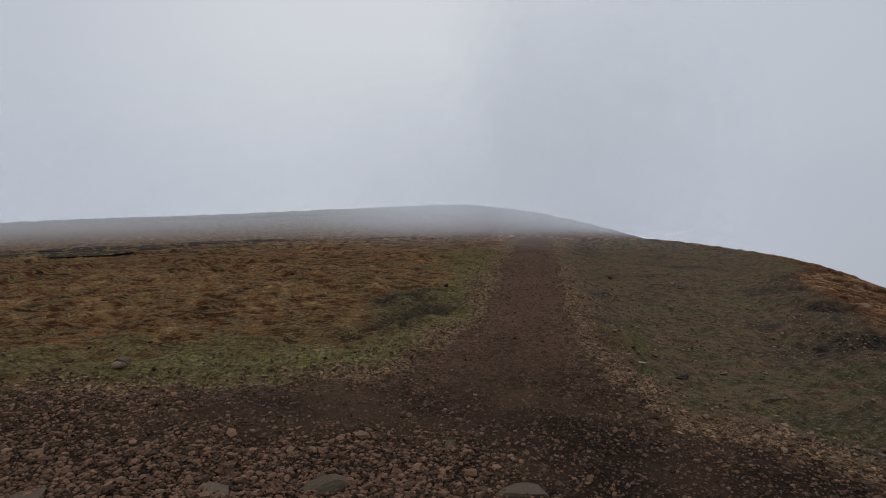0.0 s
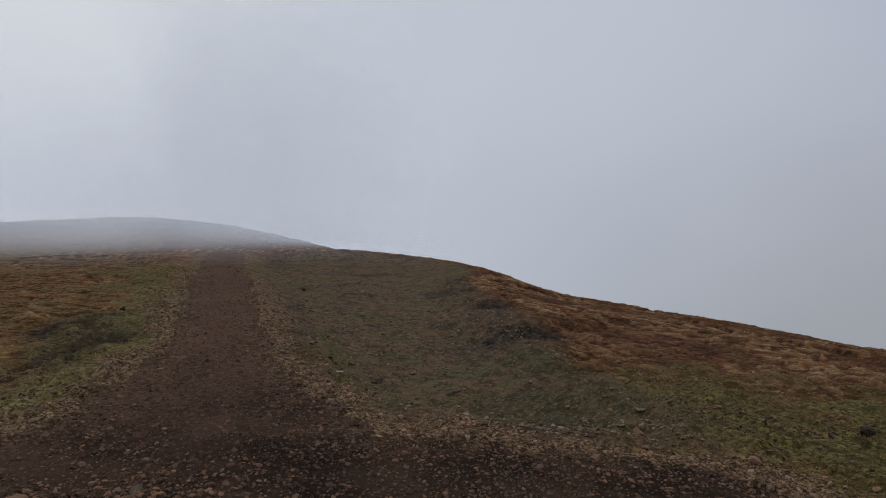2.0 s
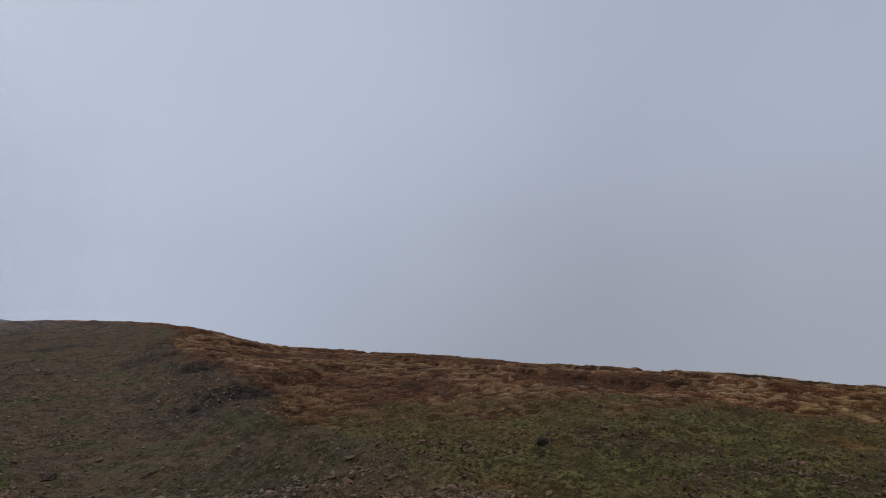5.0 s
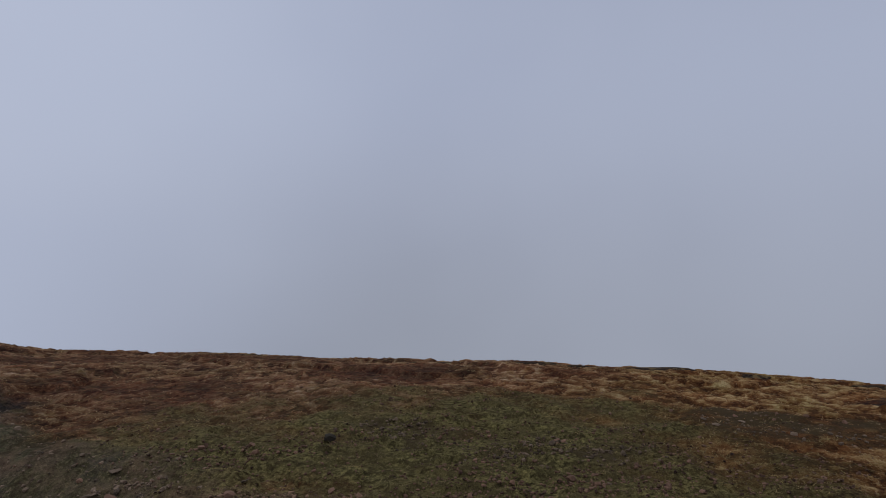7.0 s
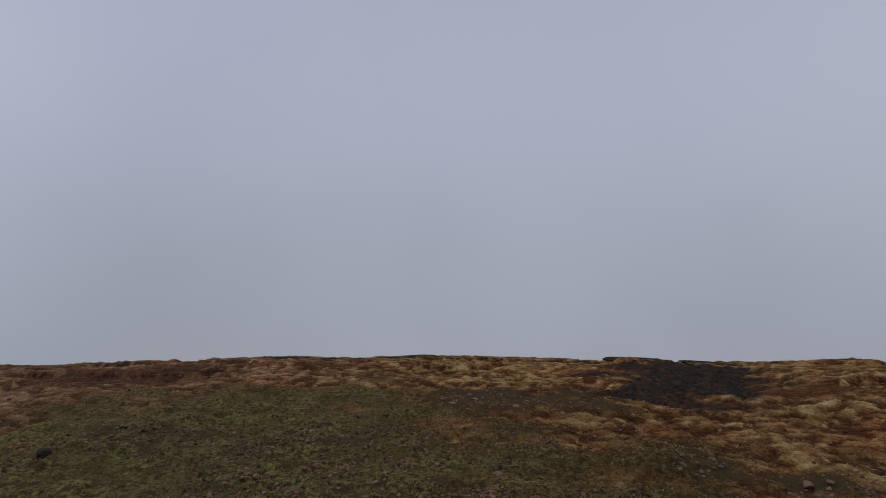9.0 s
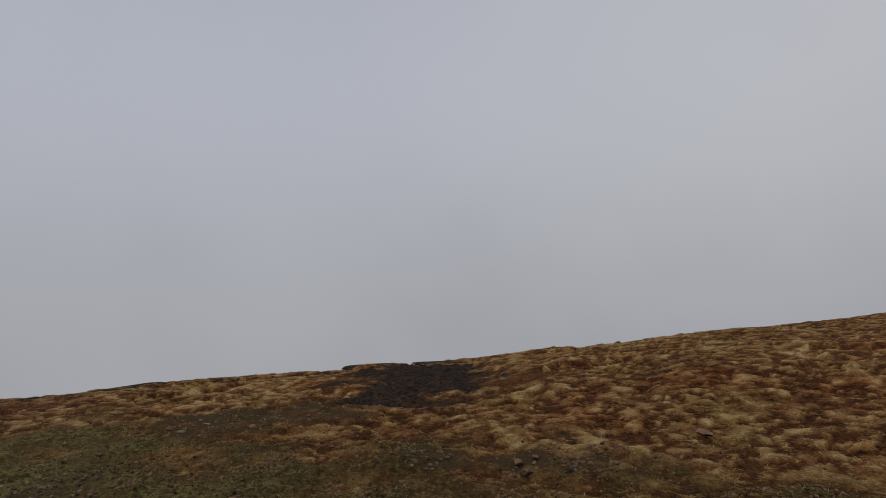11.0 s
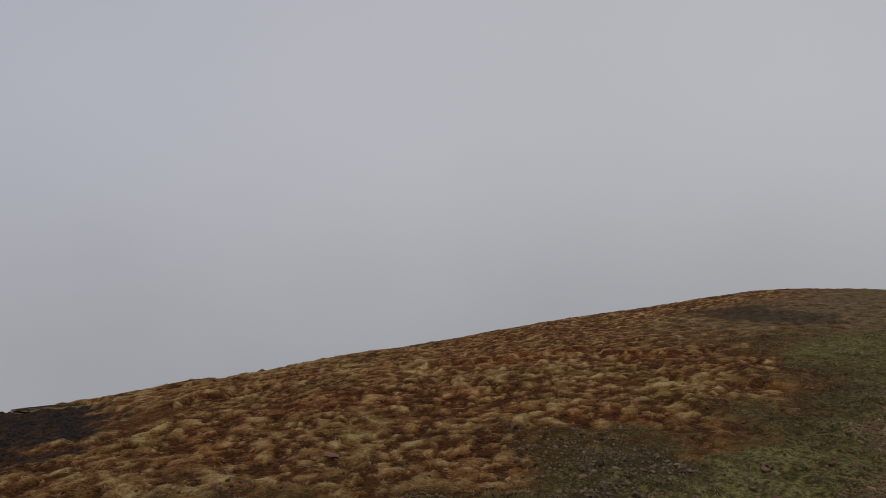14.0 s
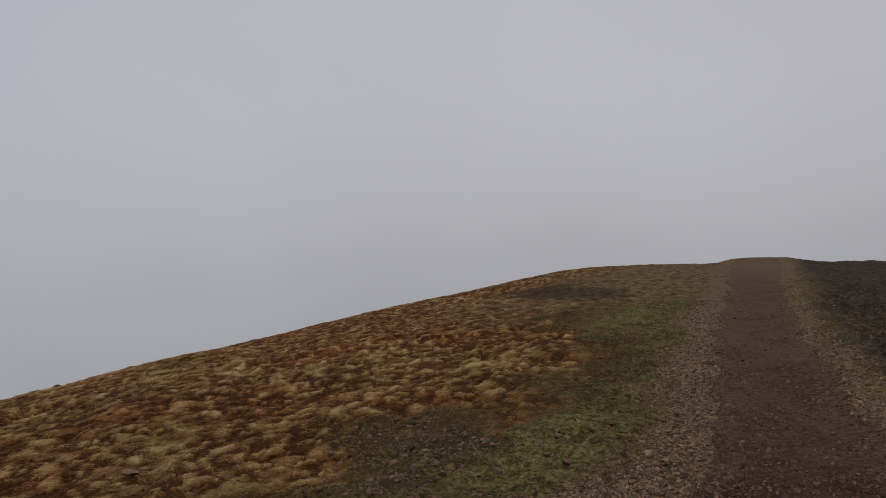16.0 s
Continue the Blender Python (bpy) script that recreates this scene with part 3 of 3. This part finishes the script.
s = (z["turf"] > 0.3) & (z["worn"] > 0.4) & (bare < 0.6) & (pick < 0.5 * smooth(fbm(gx * 2.3, gy * 2.3, 85), 0.45, 0.62))
n = s.sum()
blades("worn_grass", gx[s], gy[s], gh[s], rng.uniform(0.02, 0.055, n) * swell[s], rng.uniform(0.004, 0.009, n) * swell[s],
       rng.uniform(0.05, 0.6, n), rng.uniform(0, 6.28, n), rng, M_OLIVE, "worn olive-brown grass on the shoulder of the hill")
s = (z["turf"] > 0.3) & (pick < 0.6 * z["turf"] * (1 - 0.8 * z["worn"]) * smooth(fbm(gx * 5.5, gy * 5.5, 81, 3), 0.36, 0.56)) & (bare < 0.6)
n = s.sum()
blades("turf_grass", gx[s], gy[s], gh[s], rng.uniform(0.015, 0.04, n) * swell[s], rng.uniform(0.004, 0.008, n) * swell[s],
       rng.uniform(0.3, 1.2, n), rng.uniform(0, 6.28, n), rng, M_TURF, "short mossy green turf cropped close to the ground")
s = (z["basin"] > 0.4) & (z["path"] < 0.2) & (z["peat"] < 0.5) & (pick < 0.10 + 0.45 * z["moss"]) & (fbm(gx * 2.1, gy * 2.1, 83) > 0.47 - 0.12 * z["moss"])
n = s.sum()
blades("hollow_grass", gx[s], gy[s], gh[s], rng.uniform(0.012, 0.035, n) * swell[s], rng.uniform(0.004, 0.008, n) * swell[s],
       rng.uniform(0.2, 1.1, n), rng.uniform(0, 6.28, n), rng, M_TURF, "thin dull grass in the trampled hollow")

M_VERGE = stone_material("tan_gravel", (0.044, 0.027, 0.016), (0.262, 0.162, 0.095))

# ---- gravel: small stones pressed into path, verges and hollow ----

ICO = np.array([(0, 0, 1)] + [(0.894 * math.cos(a), 0.894 * math.sin(a), s) for s, o in ((0.447, 0), (-0.447, 0.628)) for a in (o + k * 1.2566 for k in range(5))] + [(0, 0, -1)])
TRI = np.array([(0, 1 + k, 1 + (k + 1) % 5) for k in range(5)] + [(1 + k, 6 + k, 1 + (k + 1) % 5) for k in range(5)]
               + [(1 + (k + 1) % 5, 6 + k, 6 + (k + 1) % 5) for k in range(5)] + [(11, 6 + (k + 1) % 5, 6 + k) for k in range(5)])


def gravel(name, x, y, z, size, rng, mat, label):
    n = len(x)
    co = ICO[None] * rng.uniform(0.62, 1.15, (n, 12, 1))
    co = co * (size[:, None] * rng.uniform(0.7, 1.25, (n, 3)) * [0.58, 0.46, 0.38])[:, None]
    tilt = rng.normal(0, 0.25, n)
    co = np.stack([co[..., 0] * np.cos(tilt)[:, None] - co[..., 2] * np.sin(tilt)[:, None], co[..., 1], co[..., 0] * np.sin(tilt)[:, None] + co[..., 2] * np.cos(tilt)[:, None]], -1)
    a = rng.uniform(0, 6.28, n)[:, None]
    co = np.stack([co[..., 0] * np.cos(a) - co[..., 1] * np.sin(a), co[..., 0] * np.sin(a) + co[..., 1] * np.cos(a), co[..., 2]], -1)
    co = co + np.stack([x, y, z + size * 0.14], -1)[:, None]
    tris = (TRI[None] + np.arange(n)[:, None, None] * 12).reshape(-1, 3)
    return tagged(sheet(name, co.reshape(-1, 3), tris, mat, False), label, "gravel", kind="stuff")


gx, gy, rng = scatter(270000, 2.3, 12.5, 9)
z, gh, t, own = sampled(gx, gy)
pick = rng.random(len(gx))
patch = fbm(gx * 1.4, gy * 1.4, 91, 3)
heap = smooth(gx, 1.1, -0.3) * smooth(gy, 2.0, 2.8) * np.maximum(smooth(gy + 0.6 * (patch - 0.5), 3.9, 3.3), 0.7 * smooth(gx, -0.9, -1.9))
rim = smooth(z["path_edge"], -0.55, -0.05)
want = z["path"] * (0.09 + 0.9 * heap * smooth(patch, 0.1, 0.4) + 0.35 * rim + 0.25 * smooth(patch, 0.5, 0.65))
size = rng.lognormal(math.log(0.0155), 0.38, len(gx)) * (1 + 0.52 * heap)
s = (pick < want) & (z["path"] > 0.4)
near = np.flatnonzero(s & (gx > -2.6) & (gx < 1.6) & (gy > 2.75) & (gy < 4.4))
near = near[np.argsort(-size[near])][:300]
s[near] = False
pebbles = []
for k in range(10):
    co = ICO * rng.uniform(0.62, 1.15, (12, 1)) * (rng.uniform(0.8, 1.2, 3) * [0.58, 0.46, 0.31])
    ob = sheet("stone", co, TRI, M_GRAVEL, False)
    pebbles.append(ob.data)
    bpy.data.objects.remove(ob)
for k, i in enumerate(near):
    ob = new("stone", pebbles[k % 10])
    ob.parent = path
    ob.matrix_world = pose(gx[i], gy[i], gh[i] + 0.010 + size[i] * 0.14, rng.normal(0, 14), rng.normal(0, 14), rng.uniform(0, 360)) @ Matrix.Scale(float(size[i]), 4)
gravel("path_gravel", gx[s], gy[s], gh[s] + 0.010, size[s], rng, M_GRAVEL, "angular brown gravel lying loose on the path")
s = (pick < 0.95 * z["verge"]) & (z["path"] <= 0.4)
gravel("verge_gravel", gx[s], gy[s], gh[s], size[s] * 1.0, rng, M_VERGE, "lighter brown stones thrown up along the path's edge")
s = (pick < z["stony"] * 0.40 * smooth(patch, 0.3, 0.5) * smooth(gx, 7.0, 5.2)) & (z["basin"] < 0.5) & (z["verge"] < 0.4) & (z["path"] < 0.2)
gravel("stone_chips", gx[s], gy[s], gh[s], size[s] * 1.45, rng, M_STONE, "dark chips of stone bedded in thin turf")
s = (pick < z["basin"] * (0.10 + 0.32 * smooth(patch, 0.45, 0.65))) & (z["verge"] < 0.4) & (z["path"] < 0.2)
gravel("scree", gx[s], gy[s], gh[s], size[s] * 1.2, rng, M_SCREE, "grey-brown chips of stone strewn over thin grass")
s = (pick < z["turf"] * 0.20 * (0.3 + 2 * smooth(patch, 0.5, 0.7))) & (z["verge"] < 0.3) & (z["path"] < 0.2)
gravel("turf_stones", gx[s], gy[s], gh[s], size[s] * 1.15, rng, M_GRAVEL, "small dark stones lying in the short turf")

M_GRIT = stone_material("dark_grit", (0.020, 0.0125, 0.008), (0.118, 0.074, 0.050))
OCT = np.array([(1, 0, 0), (0, 1, 0), (-1, 0, 0), (0, -1, 0), (0, 0, 1)])
OCT_TRI = np.array([(0, 1, 4), (1, 2, 4), (2, 3, 4), (3, 0, 4)])
gx, gy, rng = scatter(260000, 1.9, 11.0, 15)
z, gh, t, own = sampled(gx, gy)
patch = fbm(gx * 2.4, gy * 2.4, 97, 3)
s = rng.random(len(gx)) < np.maximum(z["path"] * (0.5 + 0.4 * smooth(patch, 0.4, 0.6)), np.maximum(z["verge"] * 0.5, z["basin"] * 0.22 * smooth(patch, 0.4, 0.6)))
n = s.sum()
size = rng.lognormal(math.log(0.0068), 0.42, n)
co = OCT[None] * rng.uniform(0.6, 1.3, (n, 5, 1)) * size[:, None, None] * [1, 1, 0.8]
a = rng.uniform(0, 6.28, n)[:, None]
co = np.stack([co[..., 0] * np.cos(a) - co[..., 1] * np.sin(a), co[..., 0] * np.sin(a) + co[..., 1] * np.cos(a), co[..., 2]], -1)
co = co + np.stack([gx[s], gy[s], gh[s] + 0.012 * (z["path"][s] > 0.5)], -1)[:, None]
tagged(sheet("grit", co.reshape(-1, 3), (OCT_TRI[None] + np.arange(n)[:, None, None] * 5).reshape(-1, 3), M_GRIT, False), "fine brown grit trodden into the path", "gravel", kind="stuff")

# ---- single stones that can be told apart ----


def boulder_mesh(seed, flat, detail=2):
    rng = random.Random(seed)
    bm = bmesh.new()
    bmesh.ops.create_icosphere(bm, subdivisions=detail, radius=0.5)
    cuts = []
    for _ in range(16):
        d = Vector((rng.gauss(0, 1), rng.gauss(0, 1), rng.gauss(0, 0.7))).normalized()
        cuts.append((d, rng.uniform(0.19, 0.34)))
    off = Vector((seed * 3.1, seed * 1.7, 0))
    for v in bm.verts:
        for d, lim in cuts:
            over = v.co.dot(d) - lim
            if over > 0:
                v.co -= d * over
        v.co *= 1 + 0.10 * noise.noise(v.co * 5 + off) + 0.07 * noise.noise(v.co * 13 + off)
        v.co.z *= flat
        if flat < 0.4:
            v.co.x, v.co.y, v.co.z = v.co.x * 1.35, v.co.y * 0.75, min(v.co.z, 0.42 * flat)
    me = bpy.data.meshes.new("stone")
    bm.to_mesh(me)
    bm.free()
    return me


M_SLAB = stone_material("weathered_slab", (0.062, 0.046, 0.032), (0.102, 0.076, 0.053))
M_RED = stone_material("red_stone", (0.110, 0.060, 0.038), (0.170, 0.098, 0.064))
M_PALE = stone_material("pale_stone", (0.190, 0.140, 0.094), (0.255, 0.192, 0.134))
M_CLOD = stone_material("peat_clod", (0.016, 0.013, 0.010), (0.034, 0.028, 0.020))


def place(name, mesh, mat, x, y, size, turn, label, category="stone", group="", sink=0.1, tilt=0.0):
    me = mesh.copy()
    me.materials.append(mat)
    ob = new(name, me)
    zs = float(ground_height(np.array([x]), np.array([y]))[0])
    height = max(v.co.z for v in me.vertices) * size
    ob.matrix_world = pose(x, y, zs + height * (1 - 2 * sink), tilt, 0, turn) @ Matrix.Scale(size, 4)
    return tagged(ob, label, category, group)


FLAT, ROUND, SLAB = [boulder_mesh(k, 0.5) for k in (1, 2, 3)], [boulder_mesh(k, 0.75) for k in (4, 5, 6)], [boulder_mesh(k, 0.3, 3) for k in (7, 8, 9)]
place("slab", SLAB[0], M_SLAB, -0.47, 3.06, 0.32, 6, "flat weathered slab half buried in the gravel", "stone", "slabs in the gravel", 0.3, 2)
place("slab", SLAB[1], M_SLAB, -0.95, 3.02, 0.28, -12, "flat mossy slab half buried in the gravel", "stone", "slabs in the gravel", 0.3, 2)
place("slab", SLAB[2], M_SLAB, 0.42, 3.02, 0.32, -12, "long flat slab sunk in the dark grit", "stone", "slabs in the gravel", 0.36, 3)
place("slab", SLAB[1], M_SLAB, -1.48, 3.3, 0.19, 40, "flat brown slab among loose gravel", "stone", "slabs in the gravel", 0.3)
place("slab", SLAB[0], M_SLAB, 0.1, 3.5, 0.17, 75, "small flat slab level with the grit", "stone", "slabs in the gravel", 0.3)
place("slab", SLAB[2], M_SLAB, -1.72, 2.85, 0.4, 95, "dark flat slab under the loose gravel", "stone", "slabs in the gravel", 0.35)
place("stone", FLAT[0], M_PALE, -2.2, 4.68, 0.13, 30, "pale brown stone lying on green turf")
place("stone", ROUND[1], M_SLAB, -2.24, 4.82, 0.15, 80, "dull brown stone behind a paler one on turf")
place("stone", FLAT[0], M_PALE, -3.0, 4.55, 0.14, 10, "flat pale stone at the turf's edge")
place("stone", ROUND[2], M_CLOD, 0.1, 8.1, 0.11, 0, "dark lump of stone beside the path")
place("stone", ROUND[1], M_CLOD, 2.7, 10.4, 0.12, 50, "dark stone standing in the trampled hollow")
place("stone", SLAB[1], M_PALE, 1.62, 5.2, 0.10, 5, "nearly white flat stone beside the path")
place("stone", SLAB[0], M_GRAVEL, 0.5, 5.7, 0.17, 20, "flat stone trodden level into the path", sink=0.35)
place("stone", ROUND[0], M_RED, 3.0, 3.3, 0.105, 60, "reddish broken stone at the hollow's rim")
place("peat_clod", FLAT[1], M_CLOD, 4.38, 2.7, 0.15, 15, "dark clod of peat lying on green turf", "clod")
place("stone", FLAT[1], M_RED, 3.2, 2.62, 0.10, 0, "brown flat stone at the gravel's edge")
place("stone", FLAT[2], M_RED, 2.4, 3.0, 0.12, 35, "reddish flat stone sunk in dark grit", sink=0.3)
place("stone", SLAB[0], M_STONE, 1.95, 5.2, 0.15, 10, "flat grey-brown stone in the hollow")
place("stone", SLAB[2], M_STONE, 2.5, 4.88, 0.17, -5, "flat thin stone lying in the hollow")
place("stone", ROUND[2], M_STONE, 1.47, -4.18, 0.09, 20, "pale angular stone on mossy turf")
place("stone", FLAT[0], M_STONE, 1.7, -4.62, 0.09, 70, "pale flat stone among dark chips")
place("stone", ROUND[0], M_RED, 1.08, -4.4, 0.12, 5, "reddish brown stone at the verge")
place("stone", FLAT[1], M_PALE, 0.62, -4.72, 0.10, 40, "pale flat stone on the stony verge")
place("stone", ROUND[1], M_STONE, 1.78, -4.02, 0.09, 0, "grey stone among dark chips of scree")
place("stone", FLAT[2], M_STONE, 2.8, -4.3, 0.08, 0, "pale stone on the edge of a stony patch")
place("stone", SLAB[1], M_GRAVEL, -0.1, -8.9, 0.18, 0, "flat pale stone trodden into the path", sink=0.35)
place("stone", ROUND[2], M_STONE, 3.8, -2.3, 0.10, 30, "grey lichened stone below a straw tussock")
place("stone", SLAB[0], M_RED, 4.15, -3.7, 0.16, 30, "flat reddish stone among moor grass")


def hummock_material():
    m, n = material("peat_mat")
    pos = n.add("ShaderNodeNewGeometry").outputs["Position"]
    fine, small = n.noise(pos, 30, 5, 0.65), n.noise(pos, 7, 4)
    c = n.mix(n.span(fine, 0.3, 0.7), (0.010, 0.008, 0.006), (0.052, 0.036, 0.024))
    c = n.mix(n.span(small, 0.5, 0.62, 0.0, 0.8), c, (0.130, 0.090, 0.040))
    finish(n, c, 0.95, fine, 0.02, 0.02)
    return m


def hummock_mesh(seed):
    bm = bmesh.new()
    bmesh.ops.create_icosphere(bm, subdivisions=4, radius=0.5)
    off = Vector((seed * 2.3, seed, 0.0))
    for v in bm.verts:
        v.co.z = max(v.co.z, -0.3)
        flat = v.co.z * 0.7
        ragged = 1 + 0.35 * noise.noise(v.co * 2.2 + off) + 0.12 * noise.noise(v.co * 9 + off)
        v.co = Vector((v.co.x * ragged, v.co.y * ragged * 0.6, flat * (1 + 0.5 * noise.noise(v.co * 3.5 - off))))
    me = bpy.data.meshes.new("hummock")
    bm.to_mesh(me)
    bm.free()
    me.polygons.foreach_set("use_smooth", [True] * len(me.polygons))
    return me


M_MAT = hummock_material()
MATS = [hummock_mesh(k) for k in (1, 2, 3)]
for me in MATS:
    me.materials.append(M_MAT)
for k, (az, far_off, wide, tall) in enumerate(((-51.6, 13.2, 0.45, 0.22), (-67.5, 11.8, 0.8, 0.26), (-75.5, 11.9, 0.8, 0.28), (-79.2, 12.0, 0.7, 0.32), (-86, 12.0, 0.9, 0.28), (-92.6, 12.0, 0.7, 0.3), (-101.5, 12.2, 0.6, 0.2),
                                               (-105, 12.3, 0.7, 0.16), (-108, 12.4, 0.5, 0.15), (-111.5, 12.6, 0.9, 0.13))):
    x, y = -math.sin(radians(az)) * far_off, math.cos(radians(az)) * far_off
    ob = new("peat_hummock", MATS[k % 3])
    ob.matrix_world = pose(x, y, float(ground_height(np.array([x]), np.array([y]))[0]) - 0.035, 0, 0, az + (k * 37 % 30) - 15) @ Matrix.Diagonal((wide * 1.7, wide, tall, 1))
    tagged(ob, "low dark peat hummock on the hill's brow", "hummock", "peat hummocks")
for k, (az, far_off, wide, tall) in enumerate(((35.5, 14.0, 1.7, 0.24), (31.0, 14.2, 2.0, 0.19), (26.8, 14.9, 1.7, 0.22), (22.4, 15.8, 1.8, 0.18), (18.6, 17.0, 1.5, 0.22), (14.6, 17.9, 1.7, 0.27), (8.5, 19.2, 1.6, 0.16), (3.4, 19.6, 1.3, 0.13))):
    x, y = -math.sin(radians(az)) * far_off, math.cos(radians(az)) * far_off
    ob = new("peat_hag", MATS[(k + 1) % 3])
    ob.matrix_world = pose(x, y, float(ground_height(np.array([x]), np.array([y]))[0]) - 0.03, 0, 0, az + (k * 41 % 16) - 8) @ Matrix.Diagonal((wide * 1.5, wide * 0.6, tall, 1))
    tagged(ob, "long low bank of bare dark peat across the moor", "peat bank", "peat banks")

gx, gy, rng = scatter(4000, 2.9, 9.0, 21, -200, 40)
z, gh, t, own = sampled(gx, gy)
odds = np.maximum.reduce([z["basin"] * 0.30, z["verge"] * 0.25, z["stony"] * 0.30, z["turf"] * 0.02]) * (z["path"] < 0.2) * (z["peat"] < 0.3)
chosen = np.flatnonzero(rng.random(len(gx)) < odds)[:280]
kinds = FLAT + ROUND[:1] + SLAB[1:]
shared = []
for k, me in enumerate(kinds):
    me = me.copy()
    me.materials.append((M_SCREE, M_GRAVEL, M_STONE, M_RED, M_SCREE, M_SCREE)[k])
    shared.append(me)
for k, i in enumerate(chosen):
    me = shared[k % len(shared)]
    size = float(np.clip(rng.lognormal(math.log(0.058), 0.3), 0.035, 0.11))
    ob = new("stone", me)
    ob.matrix_world = pose(gx[i], gy[i], gh[i] + size * 0.10, rng.normal(0, 8), rng.normal(0, 8), rng.uniform(0, 360)) @ Matrix.Scale(size, 4)
    where = "trampled hollow" if z["basin"][i] > 0.5 else "path's stony verge" if z["verge"][i] > 0.4 else "stony patch" if z["stony"][i] > 0.4 else "short green turf"
    tagged(ob, ("reddish" if k % 6 == 3 else "grey-brown") + " loose stone lying on the " + where, "stone", "loose stones")

# ---- mist drifting over the far brow: thin veils that scatter the sky's light ----


def mist_material(strength):
    m, n = material("mist")
    pos = n.add("ShaderNodeNewGeometry").outputs["Position"]
    p = n.add("ShaderNodeSeparateXYZ", {0: pos})
    az = n.math("MULTIPLY", n.math("ARCTAN2", n.math("MULTIPLY", p.outputs["X"], -1.0), p.outputs["Y"]), 180 / math.pi)
    far = n.math("SQRT", n.math("ADD", n.math("POWER", p.outputs["X"], 2.0), n.math("POWER", p.outputs["Y"], 2.0)))
    el = n.math("DIVIDE", n.math("SUBTRACT", p.outputs["Z"], EYE), far)
    puff = n.noise(n.add("ShaderNodeVectorMath", {0: pos, 1: (0.05, 0.05, 0.09)}, operation="MULTIPLY").outputs[0], 1.0, 4.0, 0.5)
    wob = n.math("MULTIPLY", n.math("SUBTRACT", puff, 0.5), 14.0)
    azw = n.math("ADD", az, wob)
    clear_foot = n.span(n.add("ShaderNodeAttribute", attribute_name="rise").outputs["Fac"], 0.0, 1.0)
    bank = n.math("MULTIPLY", n.span(azw, 3.0, -6.0), n.span(azw, -30.0, -11.0))
    thin = n.math("MULTIPLY", n.span(az, -20.0, 0.0), n.span(far, 6.0, 9.0, 0.8, 1.0))
    thin = n.math("MULTIPLY", thin, n.span(az, 0.0, 14.0, 1.0, 0.5))
    body = n.math("MAXIMUM", n.math("MULTIPLY", bank, n.span(el, 0.42, 0.0)), n.math("MULTIPLY", thin, n.span(el, 0.22, -0.04)))
    body = n.math("MULTIPLY", body, n.math("ADD", 1.0, n.math("MULTIPLY", bank, 0.1)))
    grey = n.mix(bank, (0.70, 0.735, 0.79), (0.645, 0.68, 0.73))
    fac = n.math("MULTIPLY", body, n.math("MULTIPLY", strength, n.math("MULTIPLY", clear_foot, n.span(puff, 0.2, 0.7, 0.8, 1.0))), True)
    up = n.add("ShaderNodeCombineXYZ", {2: 1.0}).outputs[0]
    down = n.add("ShaderNodeCombineXYZ", {2: -1.0}).outputs[0]
    front = n.add("ShaderNodeBsdfDiffuse", {"Color": grey, "Normal": up})
    back = n.add("ShaderNodeBsdfTranslucent", {"Color": grey, "Normal": down})
    both = n.add("ShaderNodeAddShader", {0: front.outputs[0], 1: back.outputs[0]})
    clear = n.add("ShaderNodeBsdfTransparent")
    n.add("ShaderNodeOutputMaterial", {0: n.add("ShaderNodeMixShader", {0: fac, 1: clear.outputs[0], 2: both.outputs[0]}).outputs[0]})
    return m


def veil(radius, strength, az0=-40.0, az1=62.0):
    a = np.radians(np.linspace(az0, az1, 52))
    low = base_height(-np.sin(a) * radius, np.cos(a) * radius) - 1.0
    rows = []
    for k in range(25):
        top = EYE + radius * 0.45
        lean = radius * (1 + 0.04 * k / 24)
        rows.append(np.stack([-np.sin(a) * lean, np.cos(a) * lean, low + (top - low) * (k / 24) ** 2], -1))
    co = np.stack(rows)
    i = np.arange(co.shape[0] * co.shape[1]).reshape(co.shape[:2])
    f = np.stack([i[:-1, :-1], i[:-1, 1:], i[1:, 1:], i[1:, :-1]], -1).reshape(-1, 4)
    ob = tagged(sheet("mist", co.reshape(-1, 3), f, mist_material(strength)), "thin grey mist drifting over the hill's brow", "mist", kind="stuff")
    above = (co[..., 2] - low[None] - 1.0) / (radius * float(np.interp(radius, [8, 14, 25, 50, 90], [0.075, 0.032, 0.018, 0.005, 0.002])))
    ob.data.attributes.new("rise", "FLOAT", "POINT").data.foreach_set("value", above.astype(np.float32).ravel())
    return ob


for radius, strength in ((12.0, 0.17), (18.0, 0.175), (26.0, 0.178), (37.0, 0.178), (50.0, 0.178), (62.0, 0.178), (75.0, 0.178), (88.0, 0.178)):
    veil(radius, strength)
